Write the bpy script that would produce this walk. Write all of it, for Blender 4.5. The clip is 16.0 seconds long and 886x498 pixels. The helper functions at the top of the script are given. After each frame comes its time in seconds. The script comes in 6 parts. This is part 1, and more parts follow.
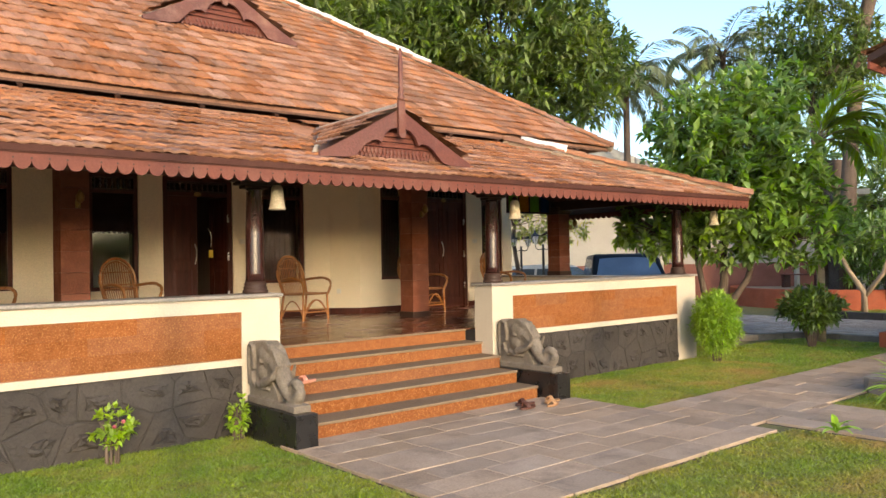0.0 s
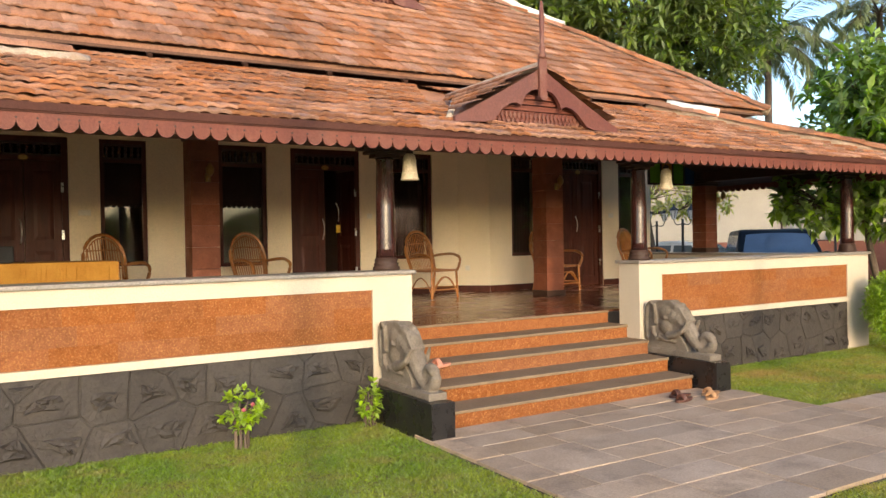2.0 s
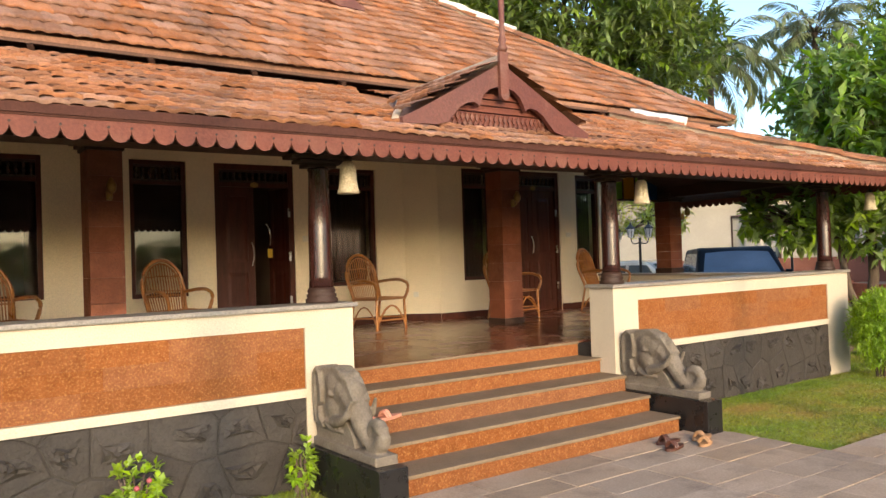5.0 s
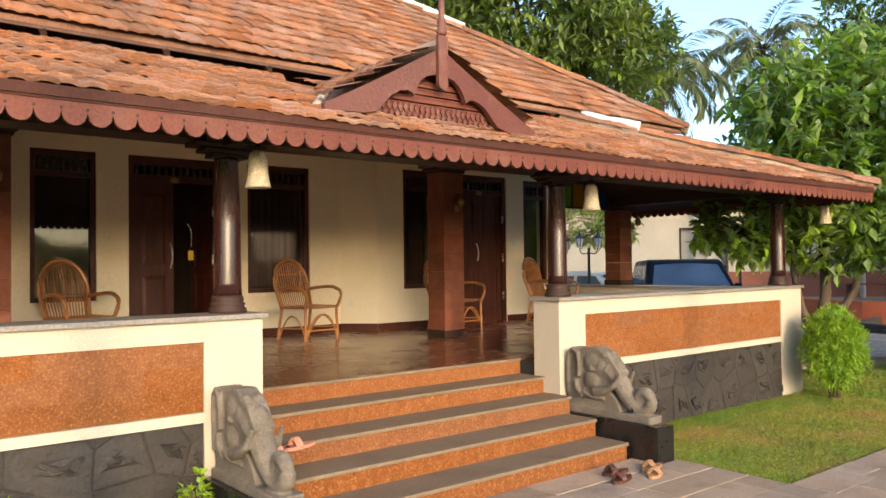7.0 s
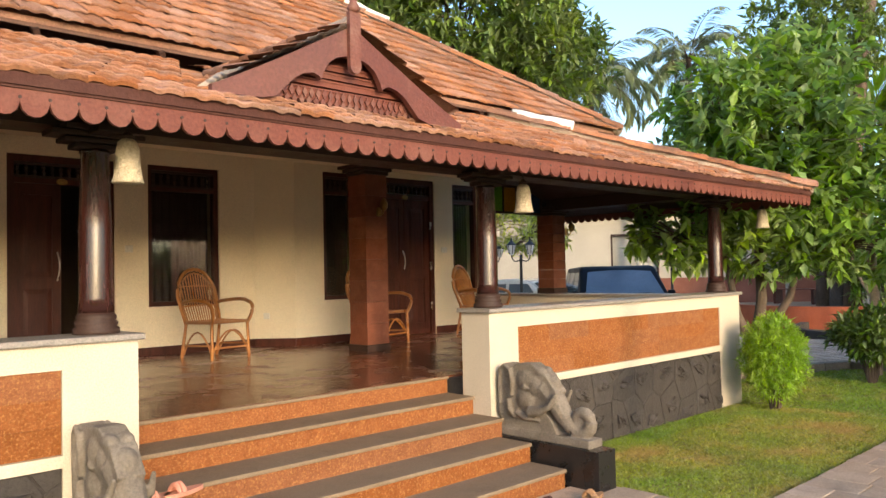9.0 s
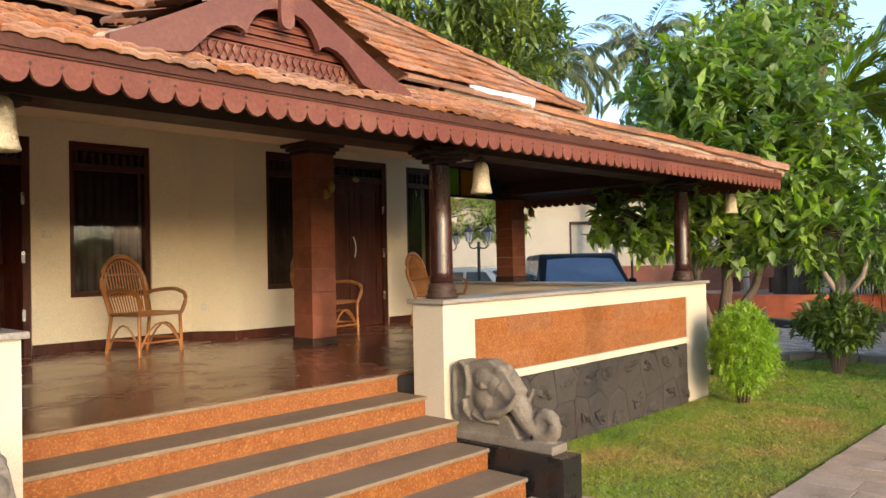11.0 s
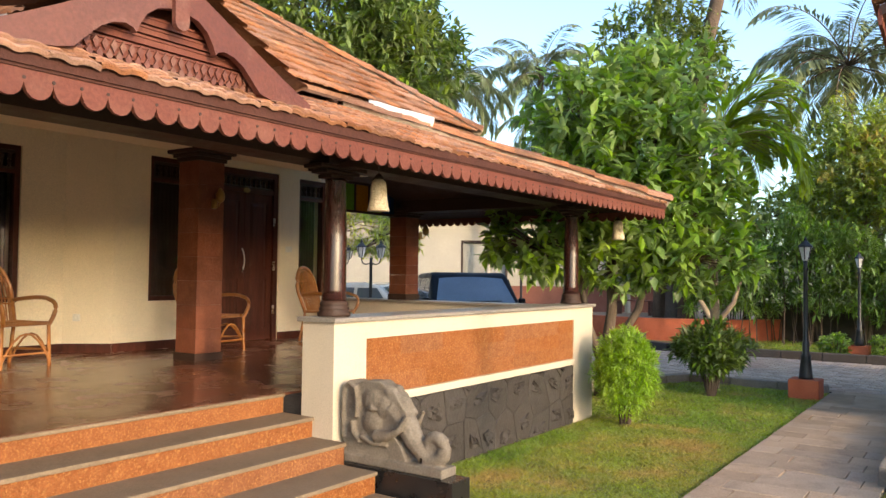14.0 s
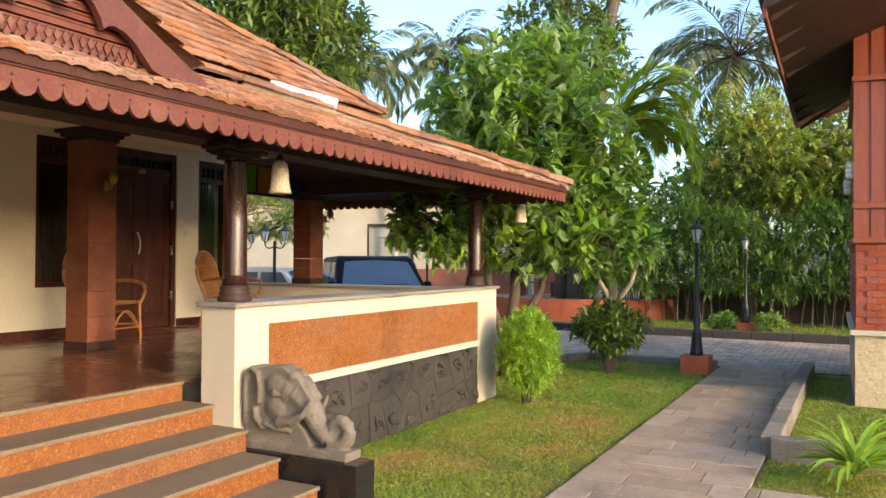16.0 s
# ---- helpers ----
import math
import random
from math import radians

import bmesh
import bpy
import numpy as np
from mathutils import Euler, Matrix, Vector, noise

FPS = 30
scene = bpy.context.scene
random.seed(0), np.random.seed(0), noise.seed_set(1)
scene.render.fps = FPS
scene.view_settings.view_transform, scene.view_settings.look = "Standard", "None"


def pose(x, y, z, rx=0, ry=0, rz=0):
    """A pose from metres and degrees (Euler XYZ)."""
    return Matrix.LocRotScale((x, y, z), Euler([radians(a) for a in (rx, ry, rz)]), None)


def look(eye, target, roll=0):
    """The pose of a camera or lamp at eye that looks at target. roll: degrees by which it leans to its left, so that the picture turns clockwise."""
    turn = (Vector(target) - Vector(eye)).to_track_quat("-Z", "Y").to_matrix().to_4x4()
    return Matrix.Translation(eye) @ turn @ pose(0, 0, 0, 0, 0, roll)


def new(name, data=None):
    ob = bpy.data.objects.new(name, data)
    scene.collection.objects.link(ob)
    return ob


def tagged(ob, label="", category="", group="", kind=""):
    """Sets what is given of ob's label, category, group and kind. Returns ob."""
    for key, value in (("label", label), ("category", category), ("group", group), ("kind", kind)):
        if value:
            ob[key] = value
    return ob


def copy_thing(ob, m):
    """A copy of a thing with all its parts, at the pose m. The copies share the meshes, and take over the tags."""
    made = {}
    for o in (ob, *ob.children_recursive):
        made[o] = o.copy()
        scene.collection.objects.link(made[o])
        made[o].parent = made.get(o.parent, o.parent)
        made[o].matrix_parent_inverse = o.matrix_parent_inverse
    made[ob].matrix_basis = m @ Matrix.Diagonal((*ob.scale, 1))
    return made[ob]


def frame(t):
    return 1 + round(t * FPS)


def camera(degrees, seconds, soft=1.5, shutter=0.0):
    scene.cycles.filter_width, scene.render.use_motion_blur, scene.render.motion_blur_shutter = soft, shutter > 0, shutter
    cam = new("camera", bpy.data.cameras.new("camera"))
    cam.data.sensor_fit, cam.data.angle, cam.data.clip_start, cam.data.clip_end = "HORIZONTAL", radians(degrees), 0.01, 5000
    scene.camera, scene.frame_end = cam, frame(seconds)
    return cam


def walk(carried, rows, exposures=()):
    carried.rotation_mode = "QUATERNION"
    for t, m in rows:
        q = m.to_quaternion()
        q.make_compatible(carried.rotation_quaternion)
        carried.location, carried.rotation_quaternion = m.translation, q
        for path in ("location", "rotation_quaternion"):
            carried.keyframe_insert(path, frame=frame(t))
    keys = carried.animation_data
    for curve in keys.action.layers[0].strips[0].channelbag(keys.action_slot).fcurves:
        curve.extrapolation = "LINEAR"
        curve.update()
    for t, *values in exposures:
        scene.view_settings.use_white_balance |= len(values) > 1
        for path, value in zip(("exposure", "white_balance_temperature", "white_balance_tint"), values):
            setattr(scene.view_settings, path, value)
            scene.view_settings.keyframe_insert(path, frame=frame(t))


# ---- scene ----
cam = camera(59.0, 16.0)
PATH = [
    (0, (0.351, 0.217, 1.611), (1.641, 1.744, 1.641), -1.1),
    (0.5, (0.426, 0.354, 1.616), (1.65, 1.935, 1.62), -0.8),
    (1, (0.469, 0.536, 1.618), (1.621, 2.171, 1.619), -0.3),
    (1.5, (0.502, 0.729, 1.626), (1.611, 2.393, 1.594), -0.7),
    (2, (0.599, 0.892, 1.602), (1.643, 2.598, 1.577), -1.0),
    (2.5, (0.776, 1.039, 1.622), (1.748, 2.787, 1.612), -1.0),
    (3, (0.868, 1.149, 1.619), (1.839, 2.897, 1.621), -0.5),
    (3.5, (0.932, 1.393, 1.637), (1.95, 3.114, 1.657), -0.7),
    (6, (1.477, 2.185, 1.614), (2.702, 3.765, 1.665), -1.6),
    (6.5, (1.634, 2.32, 1.629), (2.872, 3.888, 1.709), -1.1),
    (7, (1.759, 2.393, 1.623), (3.022, 3.942, 1.666), -0.7),
    (7.5, (1.865, 2.557, 1.621), (3.187, 4.057, 1.684), -0.3),
    (8, (1.976, 2.687, 1.622), (3.339, 4.149, 1.681), -0.9),
    (8.5, (2.141, 2.79, 1.625), (3.519, 4.237, 1.712), -1.2),
    (9, (2.309, 2.865, 1.624), (3.7, 4.301, 1.686), -1.2),
    (11.5, (2.857, 3.358, 1.617), (4.353, 4.686, 1.651), -0.9),
    (12, (2.874, 3.401, 1.633), (4.407, 4.685, 1.681), -0.6),
    (12.5, (2.857, 3.406, 1.632), (4.425, 4.646, 1.693), -0.3),
    (13, (2.856, 3.373, 1.648), (4.451, 4.579, 1.701), 0.2),
    (13.5, (2.863, 3.372, 1.637), (4.476, 4.553, 1.7), 0.5),
    (14, (2.848, 3.353, 1.648), (4.487, 4.497, 1.714), 0.7),
    (14.5, (2.848, 3.355, 1.646), (4.52, 4.449, 1.713), 0.9),
    (15, (2.848, 3.347, 1.647), (4.557, 4.384, 1.711), 0.9),
    (15.5, (2.858, 3.336, 1.645), (4.6, 4.318, 1.695), 0.5),
    (16, (2.862, 3.336, 1.643), (4.626, 4.278, 1.669), 0.3),
]
EXPOSURES = [(0, 1.24), (3.5, 1.24), (6, 1.27), (9, 1.35), (12.5, 1.42), (16, 1.48)]
walk(cam, [(t, look(eye, target, roll)) for t, eye, target, roll in PATH], EXPOSURES)

# ---- world, sun, exposure ----
W = bpy.data.worlds.new("world")
scene.world = W
W.use_nodes = True
SUN_EL, SUN_AZ = 16.5, 199.0      # degrees; azimuth clockwise from +y
wn = W.node_tree
sky = wn.nodes.new("ShaderNodeTexSky")
sky.sky_type = "NISHITA"
sky.sun_disc = False
sky.sun_elevation, sky.sun_rotation = radians(SUN_EL), radians(SUN_AZ)
sky.air_density, sky.dust_density, sky.ozone_density = 1.0, 2.2, 2.6
wn.links.new(sky.outputs[0], wn.nodes["Background"].inputs[0])
wn.nodes["Background"].inputs[1].default_value = 0.21
sun = new("sun", bpy.data.lights.new("sun", "SUN"))
sun.data.energy, sun.data.angle, sun.data.color = 0.95, radians(1.2), (1.0, 0.72, 0.43)
sd = Vector((math.sin(radians(SUN_AZ)) * math.cos(radians(SUN_EL)), math.cos(radians(SUN_AZ)) * math.cos(radians(SUN_EL)), math.sin(radians(SUN_EL))))
sun.matrix_world = look(sd * 60, (0, 0, 0))


# ---- materials ----
def mat(name, c1, c2, rough=0.7, scale=6.0, bump=0.15, fine=60.0, metal=0.0, vary=0.0, spec=0.5, stain=None, stain_scale=1.2, stain_amt=0.5, coat=0.0, stretch=None, trans=0.0, bscale=None, world=True):
    m = bpy.data.materials.new(name)
    m.use_nodes = True
    t = m.node_tree
    n, L = t.nodes, t.links
    b = n["Principled BSDF"]
    geo = n.new("ShaderNodeNewGeometry")
    tc = n.new("ShaderNodeTexCoord")
    src = geo.outputs["Position"] if world else tc.outputs["Object"]
    if stretch:
        mp = n.new("ShaderNodeMapping")
        mp.inputs["Scale"].default_value = stretch
        L.new(src, mp.inputs[0])
        src = mp.outputs[0]

    def nz(s, d=5.0, r=0.6):
        k = n.new("ShaderNodeTexNoise")
        k.inputs["Scale"].default_value, k.inputs["Detail"].default_value, k.inputs["Roughness"].default_value = s, d, r
        L.new(src, k.inputs["Vector"])
        return k.outputs[0]

    def mix(kind, f, a, c):
        k = n.new("ShaderNodeMix")
        k.data_type, k.blend_type = "RGBA", kind
        for sock, v in ((0, f), (6, a), (7, c)):
            if isinstance(v, (int, float)):
                k.inputs[sock].default_value = v
            elif isinstance(v, tuple):
                k.inputs[sock].default_value = (*v, 1)
            else:
                L.new(v, k.inputs[sock])
        return k.outputs[2]

    def ramp(v, a, c):
        k = n.new("ShaderNodeMapRange")
        k.inputs[1].default_value, k.inputs[2].default_value = a, c
        L.new(v, k.inputs[0])
        return k.outputs[0]

    big, small = nz(scale), nz(fine, 3.0)
    col = mix("MIX", ramp(big, 0.32, 0.68), c1, c2)
    if vary:
        oi = n.new("ShaderNodeObjectInfo")
        ad = n.new("ShaderNodeMath")
        ad.operation = "ADD"
        L.new(oi.outputs["Random"], ad.inputs[0])
        L.new(geo.outputs["Random Per Island"], ad.inputs[1])
        fr = n.new("ShaderNodeMath")
        fr.operation = "FRACT"
        L.new(ad.outputs[0], fr.inputs[0])
        hs = n.new("ShaderNodeHueSaturation")
        vr = n.new("ShaderNodeMapRange")
        vr.inputs[3].default_value, vr.inputs[4].default_value = 1 - vary, 1 + vary
        L.new(fr.outputs[0], vr.inputs[0])
        L.new(vr.outputs[0], hs.inputs["Value"])
        sr = n.new("ShaderNodeMapRange")
        sr.inputs[3].default_value, sr.inputs[4].default_value = 1 + vary * 0.5, 1 - vary * 0.6
        f2 = n.new("ShaderNodeMath")
        f2.operation = "MULTIPLY"
        f2.inputs[1].default_value = 7.31
        L.new(fr.outputs[0], f2.inputs[0])
        f3 = n.new("ShaderNodeMath")
        f3.operation = "FRACT"
        L.new(f2.outputs[0], f3.inputs[0])
        L.new(f3.outputs[0], sr.inputs[0])
        L.new(sr.outputs[0], hs.inputs["Saturation"])
        L.new(col, hs.inputs["Color"])
        col = hs.outputs[0]
    if stain:
        s1 = ramp(nz(stain_scale, 8.0, 0.7), 0.5, 0.68)
        mu = n.new("ShaderNodeMath")
        mu.operation = "MULTIPLY"
        mu.inputs[1].default_value = stain_amt
        L.new(s1, mu.inputs[0])
        col = mix("MIX", mu.outputs[0], col, stain)
    gray = n.new("ShaderNodeMapRange")
    gray.inputs[1].default_value, gray.inputs[2].default_value, gray.inputs[3].default_value, gray.inputs[4].default_value = 0.3, 0.7, 0.82, 1.12
    L.new(small, gray.inputs[0])
    cg = n.new("ShaderNodeCombineColor")
    for i in range(3):
        L.new(gray.outputs[0], cg.inputs[i])
    col = mix("MULTIPLY", 1.0, col, cg.outputs[0])
    L.new(col, b.inputs["Base Color"])
    rr = n.new("ShaderNodeMapRange")
    rr.inputs[1].default_value, rr.inputs[2].default_value, rr.inputs[3].default_value, rr.inputs[4].default_value = 0.3, 0.7, max(0.02, rough - 0.1), min(1, rough + 0.1)
    L.new(big, rr.inputs[0])
    L.new(rr.outputs[0], b.inputs["Roughness"])
    b.inputs["Metallic"].default_value = metal
    b.inputs["Specular IOR Level"].default_value = spec
    b.inputs["Coat Weight"].default_value = coat
    b.inputs["Coat Roughness"].default_value = 0.12
    if trans:
        b.inputs["Subsurface Weight"].default_value = 0.0
        tr = n.new("ShaderNodeBsdfTranslucent")
        ms = n.new("ShaderNodeMixShader")
        ms.inputs[0].default_value = trans
        L.new(col, tr.inputs[0])
        L.new(b.outputs[0], ms.inputs[1])
        L.new(tr.outputs[0], ms.inputs[2])
        L.new(ms.outputs[0], n["Material Output"].inputs[0])
    if bump:
        bp = n.new("ShaderNodeBump")
        bp.inputs["Strength"].default_value, bp.inputs["Distance"].default_value = bump, 0.02
        L.new(nz(bscale, 6.0) if bscale else small, bp.inputs["Height"])
        L.new(bp.outputs[0], b.inputs["Normal"])
    return m


def glass(name, tint, rough=0.02):
    m = bpy.data.materials.new(name)
    m.use_nodes = True
    b = m.node_tree.nodes["Principled BSDF"]
    b.inputs["Base Color"].default_value = (*tint, 1)
    b.inputs["Transmission Weight"].default_value = 1.0
    b.inputs["Roughness"].default_value = rough
    b.inputs["IOR"].default_value = 1.45
    return m


M = dict(
    tile=mat("terracotta_tile", (0.27, 0.118, 0.064), (0.35, 0.18, 0.108), 0.9, 2.2, 0.5, 45, vary=0.28, stain=(0.13, 0.082, 0.06), stain_scale=2.4, stain_amt=0.65, spec=0.15),
    mortar=mat("lime_mortar", (0.36, 0.29, 0.22), (0.45, 0.37, 0.29), 0.9, 5, 0.6, 40, stain=(0.3, 0.17, 0.1), stain_scale=4),
    whitecement=mat("white_cement", (0.75, 0.72, 0.66), (0.66, 0.62, 0.56), 0.85, 6, 0.5, 40),
    cream=mat("cream_wall_paint", (0.80, 0.69, 0.50), (0.83, 0.72, 0.53), 0.75, 1.2, 0.12, 120, stain=(0.52, 0.42, 0.29), stain_scale=0.7, stain_amt=0.2),
    white=mat("ivory_wall_paint", (0.57, 0.49, 0.375), (0.54, 0.465, 0.355), 0.7, 1.5, 0.1, 110, stain=(0.46, 0.385, 0.29), stain_scale=1.7, stain_amt=0.3),
    laterite=mat("laterite_block", (0.285, 0.098, 0.026), (0.22, 0.07, 0.018), 0.8, 14, 1.0, 70, vary=0.10, stain=(0.55, 0.27, 0.09), stain_scale=60, stain_amt=0.6, bscale=45, spec=0.35),
    rock=mat("dark_basalt", (0.042, 0.035, 0.030), (0.062, 0.052, 0.044), 0.68, 4, 0.8, 60, vary=0.15, stain=(0.028, 0.023, 0.021), stain_scale=7, stain_amt=0.6, bscale=30, spec=0.35),
    joint=mat("dark_mortar", (0.05, 0.042, 0.036), (0.04, 0.034, 0.029), 0.9, 8, 0.5, 60),
    granite=mat("grey_granite", (0.33, 0.29, 0.25), (0.22, 0.195, 0.17), 0.35, 60, 0.1, 140, stain=(0.12, 0.1, 0.09), stain_scale=50, stain_amt=0.6),
    tread=mat("grey_tread", (0.20, 0.142, 0.092), (0.255, 0.188, 0.126), 0.75, 6, 0.3, 80, stain=(0.11, 0.075, 0.048), stain_scale=3, stain_amt=0.45, spec=0.12),
    oxide=mat("red_oxide_floor", (0.16, 0.062, 0.034), (0.21, 0.09, 0.05), 0.24, 2.5, 0.12, 50, stain=(0.07, 0.03, 0.02), stain_scale=2.2, stain_amt=0.6, coat=0.3),
    wood=mat("dark_red_wood", (0.085, 0.022, 0.012), (0.05, 0.014, 0.009), 0.5, 3, 0.2, 30, stretch=(5, 5, 0.6), coat=0.04, spec=0.25),
    fascia=mat("maroon_painted_wood", (0.135, 0.042, 0.028), (0.17, 0.056, 0.038), 0.6, 4, 0.15, 50, stain=(0.26, 0.13, 0.09), stain_scale=3, stain_amt=0.3, spec=0.25),
    gable=mat("weathered_maroon_wood", (0.12, 0.036, 0.025), (0.155, 0.052, 0.036), 0.6, 3, 0.3, 50, stain=(0.27, 0.15, 0.10), stain_scale=2.5, stain_amt=0.6, vary=0.1),
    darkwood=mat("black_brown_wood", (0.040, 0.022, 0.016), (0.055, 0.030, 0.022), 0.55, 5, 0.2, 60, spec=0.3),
    column=mat("polished_rosewood", (0.026, 0.009, 0.008), (0.044, 0.013, 0.010), 0.22, 3, 0.05, 40, stretch=(4, 4, 0.5), coat=0.35),
    pillar=mat("oxide_pillar", (0.225, 0.065, 0.027), (0.17, 0.046, 0.02), 0.62, 5, 0.6, 55, stain=(0.29, 0.11, 0.05), stain_scale=9, stain_amt=0.4, vary=0.08, bscale=40),
    rattan=mat("varnished_cane", (0.30, 0.11, 0.028), (0.40, 0.175, 0.05), 0.35, 9, 0.2, 90, coat=0.2, vary=0.12),
    bell=mat("woven_shell_lamp", (0.66, 0.57, 0.41), (0.50, 0.41, 0.27), 0.7, 55, 0.9, 90, bscale=60),
    statue=mat("carved_grey_stone", (0.165, 0.136, 0.105), (0.225, 0.19, 0.15), 0.9, 7, 0.35, 70, stain=(0.11, 0.092, 0.07), stain_scale=9, stain_amt=0.6, bscale=60, spec=0.15),
    blackstone=mat("black_granite", (0.012, 0.011, 0.011), (0.02, 0.018, 0.017), 0.3, 8, 0.05, 90),
    paver=mat("grey_sandstone_paver", (0.36, 0.26, 0.18), (0.43, 0.32, 0.23), 0.9, 3, 0.4, 60, vary=0.16, stain=(0.19, 0.14, 0.105), stain_scale=2.5, stain_amt=0.6, spec=0.2),
    cobble=mat("driveway_cobble", (0.46, 0.365, 0.285), (0.37, 0.30, 0.25), 0.85, 0.55, 0.4, 60, vary=0.25, stain=(0.42, 0.27, 0.19), stain_scale=0.45, stain_amt=0.6),
    soil=mat("lawn_soil", (0.15, 0.14, 0.045), (0.21, 0.165, 0.06), 0.95, 1.2, 0.8, 40, stain=(0.085, 0.125, 0.022), stain_scale=0.8, stain_amt=0.8),
    grass=mat("grass_blade", (0.18, 0.31, 0.03), (0.32, 0.37, 0.05), 0.6, 0.9, 0, 30, vary=0.4, trans=0.35, stain=(0.42, 0.30, 0.10), stain_scale=1.6, stain_amt=0.75),
    drygrass=mat("straw_tinged_grass_blade", (0.22, 0.32, 0.035), (0.42, 0.36, 0.07), 0.65, 1.1, 0, 30, vary=0.4, trans=0.3, stain=(0.48, 0.30, 0.10), stain_scale=1.1, stain_amt=0.8),
    leaf=mat("broad_green_leaf", (0.17, 0.32, 0.055), (0.34, 0.46, 0.10), 0.4, 0.9, 0.05, 20, vary=0.45, trans=0.5),
    mango=mat("dark_green_leaf", (0.11, 0.19, 0.035), (0.22, 0.29, 0.065), 0.45, 0.5, 0.05, 20, vary=0.45, trans=0.4, stain=(0.28, 0.21, 0.06), stain_scale=0.35, stain_amt=0.4),
    ficus=mat("orange_tipped_leaf", (0.27, 0.38, 0.065), (0.42, 0.46, 0.09), 0.5, 0.6, 0.05, 20, vary=0.4, trans=0.45, stain=(0.50, 0.24, 0.07), stain_scale=0.8, stain_amt=0.6),
    bamboo=mat("hedge_leaf", (0.13, 0.25, 0.045), (0.23, 0.35, 0.07), 0.5, 0.8, 0.05, 20, vary=0.4, trans=0.45),
    lime=mat("lime_green_leaf", (0.30, 0.50, 0.04), (0.40, 0.55, 0.055), 0.5, 2, 0.05, 20, vary=0.25, trans=0.4),
    palm=mat("palm_frond", (0.18, 0.23, 0.10), (0.29, 0.31, 0.15), 0.45, 0.5, 0.05, 20, vary=0.3, trans=0.35),
    areca=mat("yellow_green_frond", (0.36, 0.52, 0.05), (0.55, 0.62, 0.07), 0.45, 0.8, 0.05, 20, vary=0.3, trans=0.5),
    bark=mat("grey_brown_bark", (0.095, 0.068, 0.05), (0.155, 0.115, 0.088), 0.9, 6, 0.8, 40, stretch=(1, 1, 0.3), spec=0.2),
    palebark=mat("pale_bark", (0.40, 0.30, 0.20), (0.30, 0.22, 0.15), 0.9, 6, 0.6, 40),
    flower=mat("pink_flower", (0.55, 0.09, 0.14), (0.6, 0.2, 0.2), 0.6, 5, 0, 20, trans=0.3),
    orangewall=mat("terracotta_render", (0.44, 0.11, 0.045), (0.36, 0.085, 0.035), 0.8, 3, 0.3, 60, stain=(0.25, 0.08, 0.045), stain_scale=2),
    brick=mat("painted_red_brick", (0.34, 0.075, 0.03), (0.29, 0.06, 0.024), 0.7, 5, 0.4, 60, vary=0.12),
    panelwood=mat("varnished_red_wood", (0.30, 0.065, 0.02), (0.22, 0.045, 0.015), 0.4, 4, 0.15, 40, stretch=(5, 5, 0.6), coat=0.3),
    roughplaster=mat("rough_cream_plaster", (0.60, 0.47, 0.29), (0.52, 0.39, 0.23), 0.9, 4, 1.0, 30, bscale=14),
    kerb=mat("grey_kerb_stone", (0.18, 0.15, 0.12), (0.25, 0.21, 0.17), 0.9, 5, 0.6, 50, vary=0.2),
    darkkerb=mat("dark_kerb_stone", (0.055, 0.045, 0.038), (0.085, 0.07, 0.058), 0.9, 5, 0.4, 50, vary=0.2),
    farwall=mat("pale_house_paint", (0.42, 0.375, 0.30), (0.37, 0.335, 0.265), 0.8, 0.8, 0.05, 60, stain=(0.45, 0.4, 0.33), stain_scale=0.5, stain_amt=0.3),
    brownwall=mat("brown_wall_base", (0.22, 0.08, 0.05), (0.18, 0.065, 0.04), 0.8, 2, 0.1, 60),
    iron=mat("black_cast_iron", (0.025, 0.026, 0.028), (0.04, 0.042, 0.045), 0.45, 9, 0.2, 60, metal=0.3),
    lampglass=mat("frosted_lamp_glass", (0.62, 0.62, 0.58), (0.5, 0.5, 0.47), 0.25, 9, 0, 60),
    chrome=mat("brushed_steel", (0.6, 0.58, 0.54), (0.5, 0.48, 0.45), 0.3, 9, 0.05, 90, metal=1.0),
    brass=mat("aged_brass", (0.42, 0.27, 0.09), (0.3, 0.18, 0.06), 0.4, 9, 0.1, 60, metal=0.8),
    yellow=mat("yellow_plastic", (0.72, 0.50, 0.03), (0.66, 0.44, 0.03), 0.5, 9, 0, 60),
    cloth=mat("mustard_tablecloth", (0.36, 0.18, 0.03), (0.30, 0.14, 0.022), 0.9, 6, 0.3, 120, spec=0.2),
    leather=mat("dark_brown_leather", (0.10, 0.035, 0.02), (0.07, 0.025, 0.016), 0.5, 9, 0.2, 80),
    tan=mat("tan_sandal_leather", (0.40, 0.22, 0.10), (0.33, 0.17, 0.08), 0.6, 9, 0.2, 80),
    pink=mat("pink_rubber", (0.62, 0.27, 0.18), (0.55, 0.23, 0.16), 0.6, 9, 0.1, 80),
    eaveboard=mat("dark_maroon_eave_board", (0.062, 0.024, 0.018), (0.085, 0.034, 0.025), 0.75, 4, 0.2, 50, stain=(0.12, 0.06, 0.045), stain_scale=3, stain_amt=0.3, spec=0.15),
    eaveboards=mat("brown_eave_boarding", (0.11, 0.062, 0.046), (0.15, 0.085, 0.062), 0.7, 5, 0.2, 60, stretch=(1, 6, 1), spec=0.2),
    blind=mat("brown_blind_fabric", (0.035, 0.018, 0.013), (0.025, 0.013, 0.010), 0.9, 5, 0.2, 120),
    plastic=mat("white_plastic", (0.75, 0.71, 0.62), (0.7, 0.66, 0.58), 0.4, 5, 0, 60),
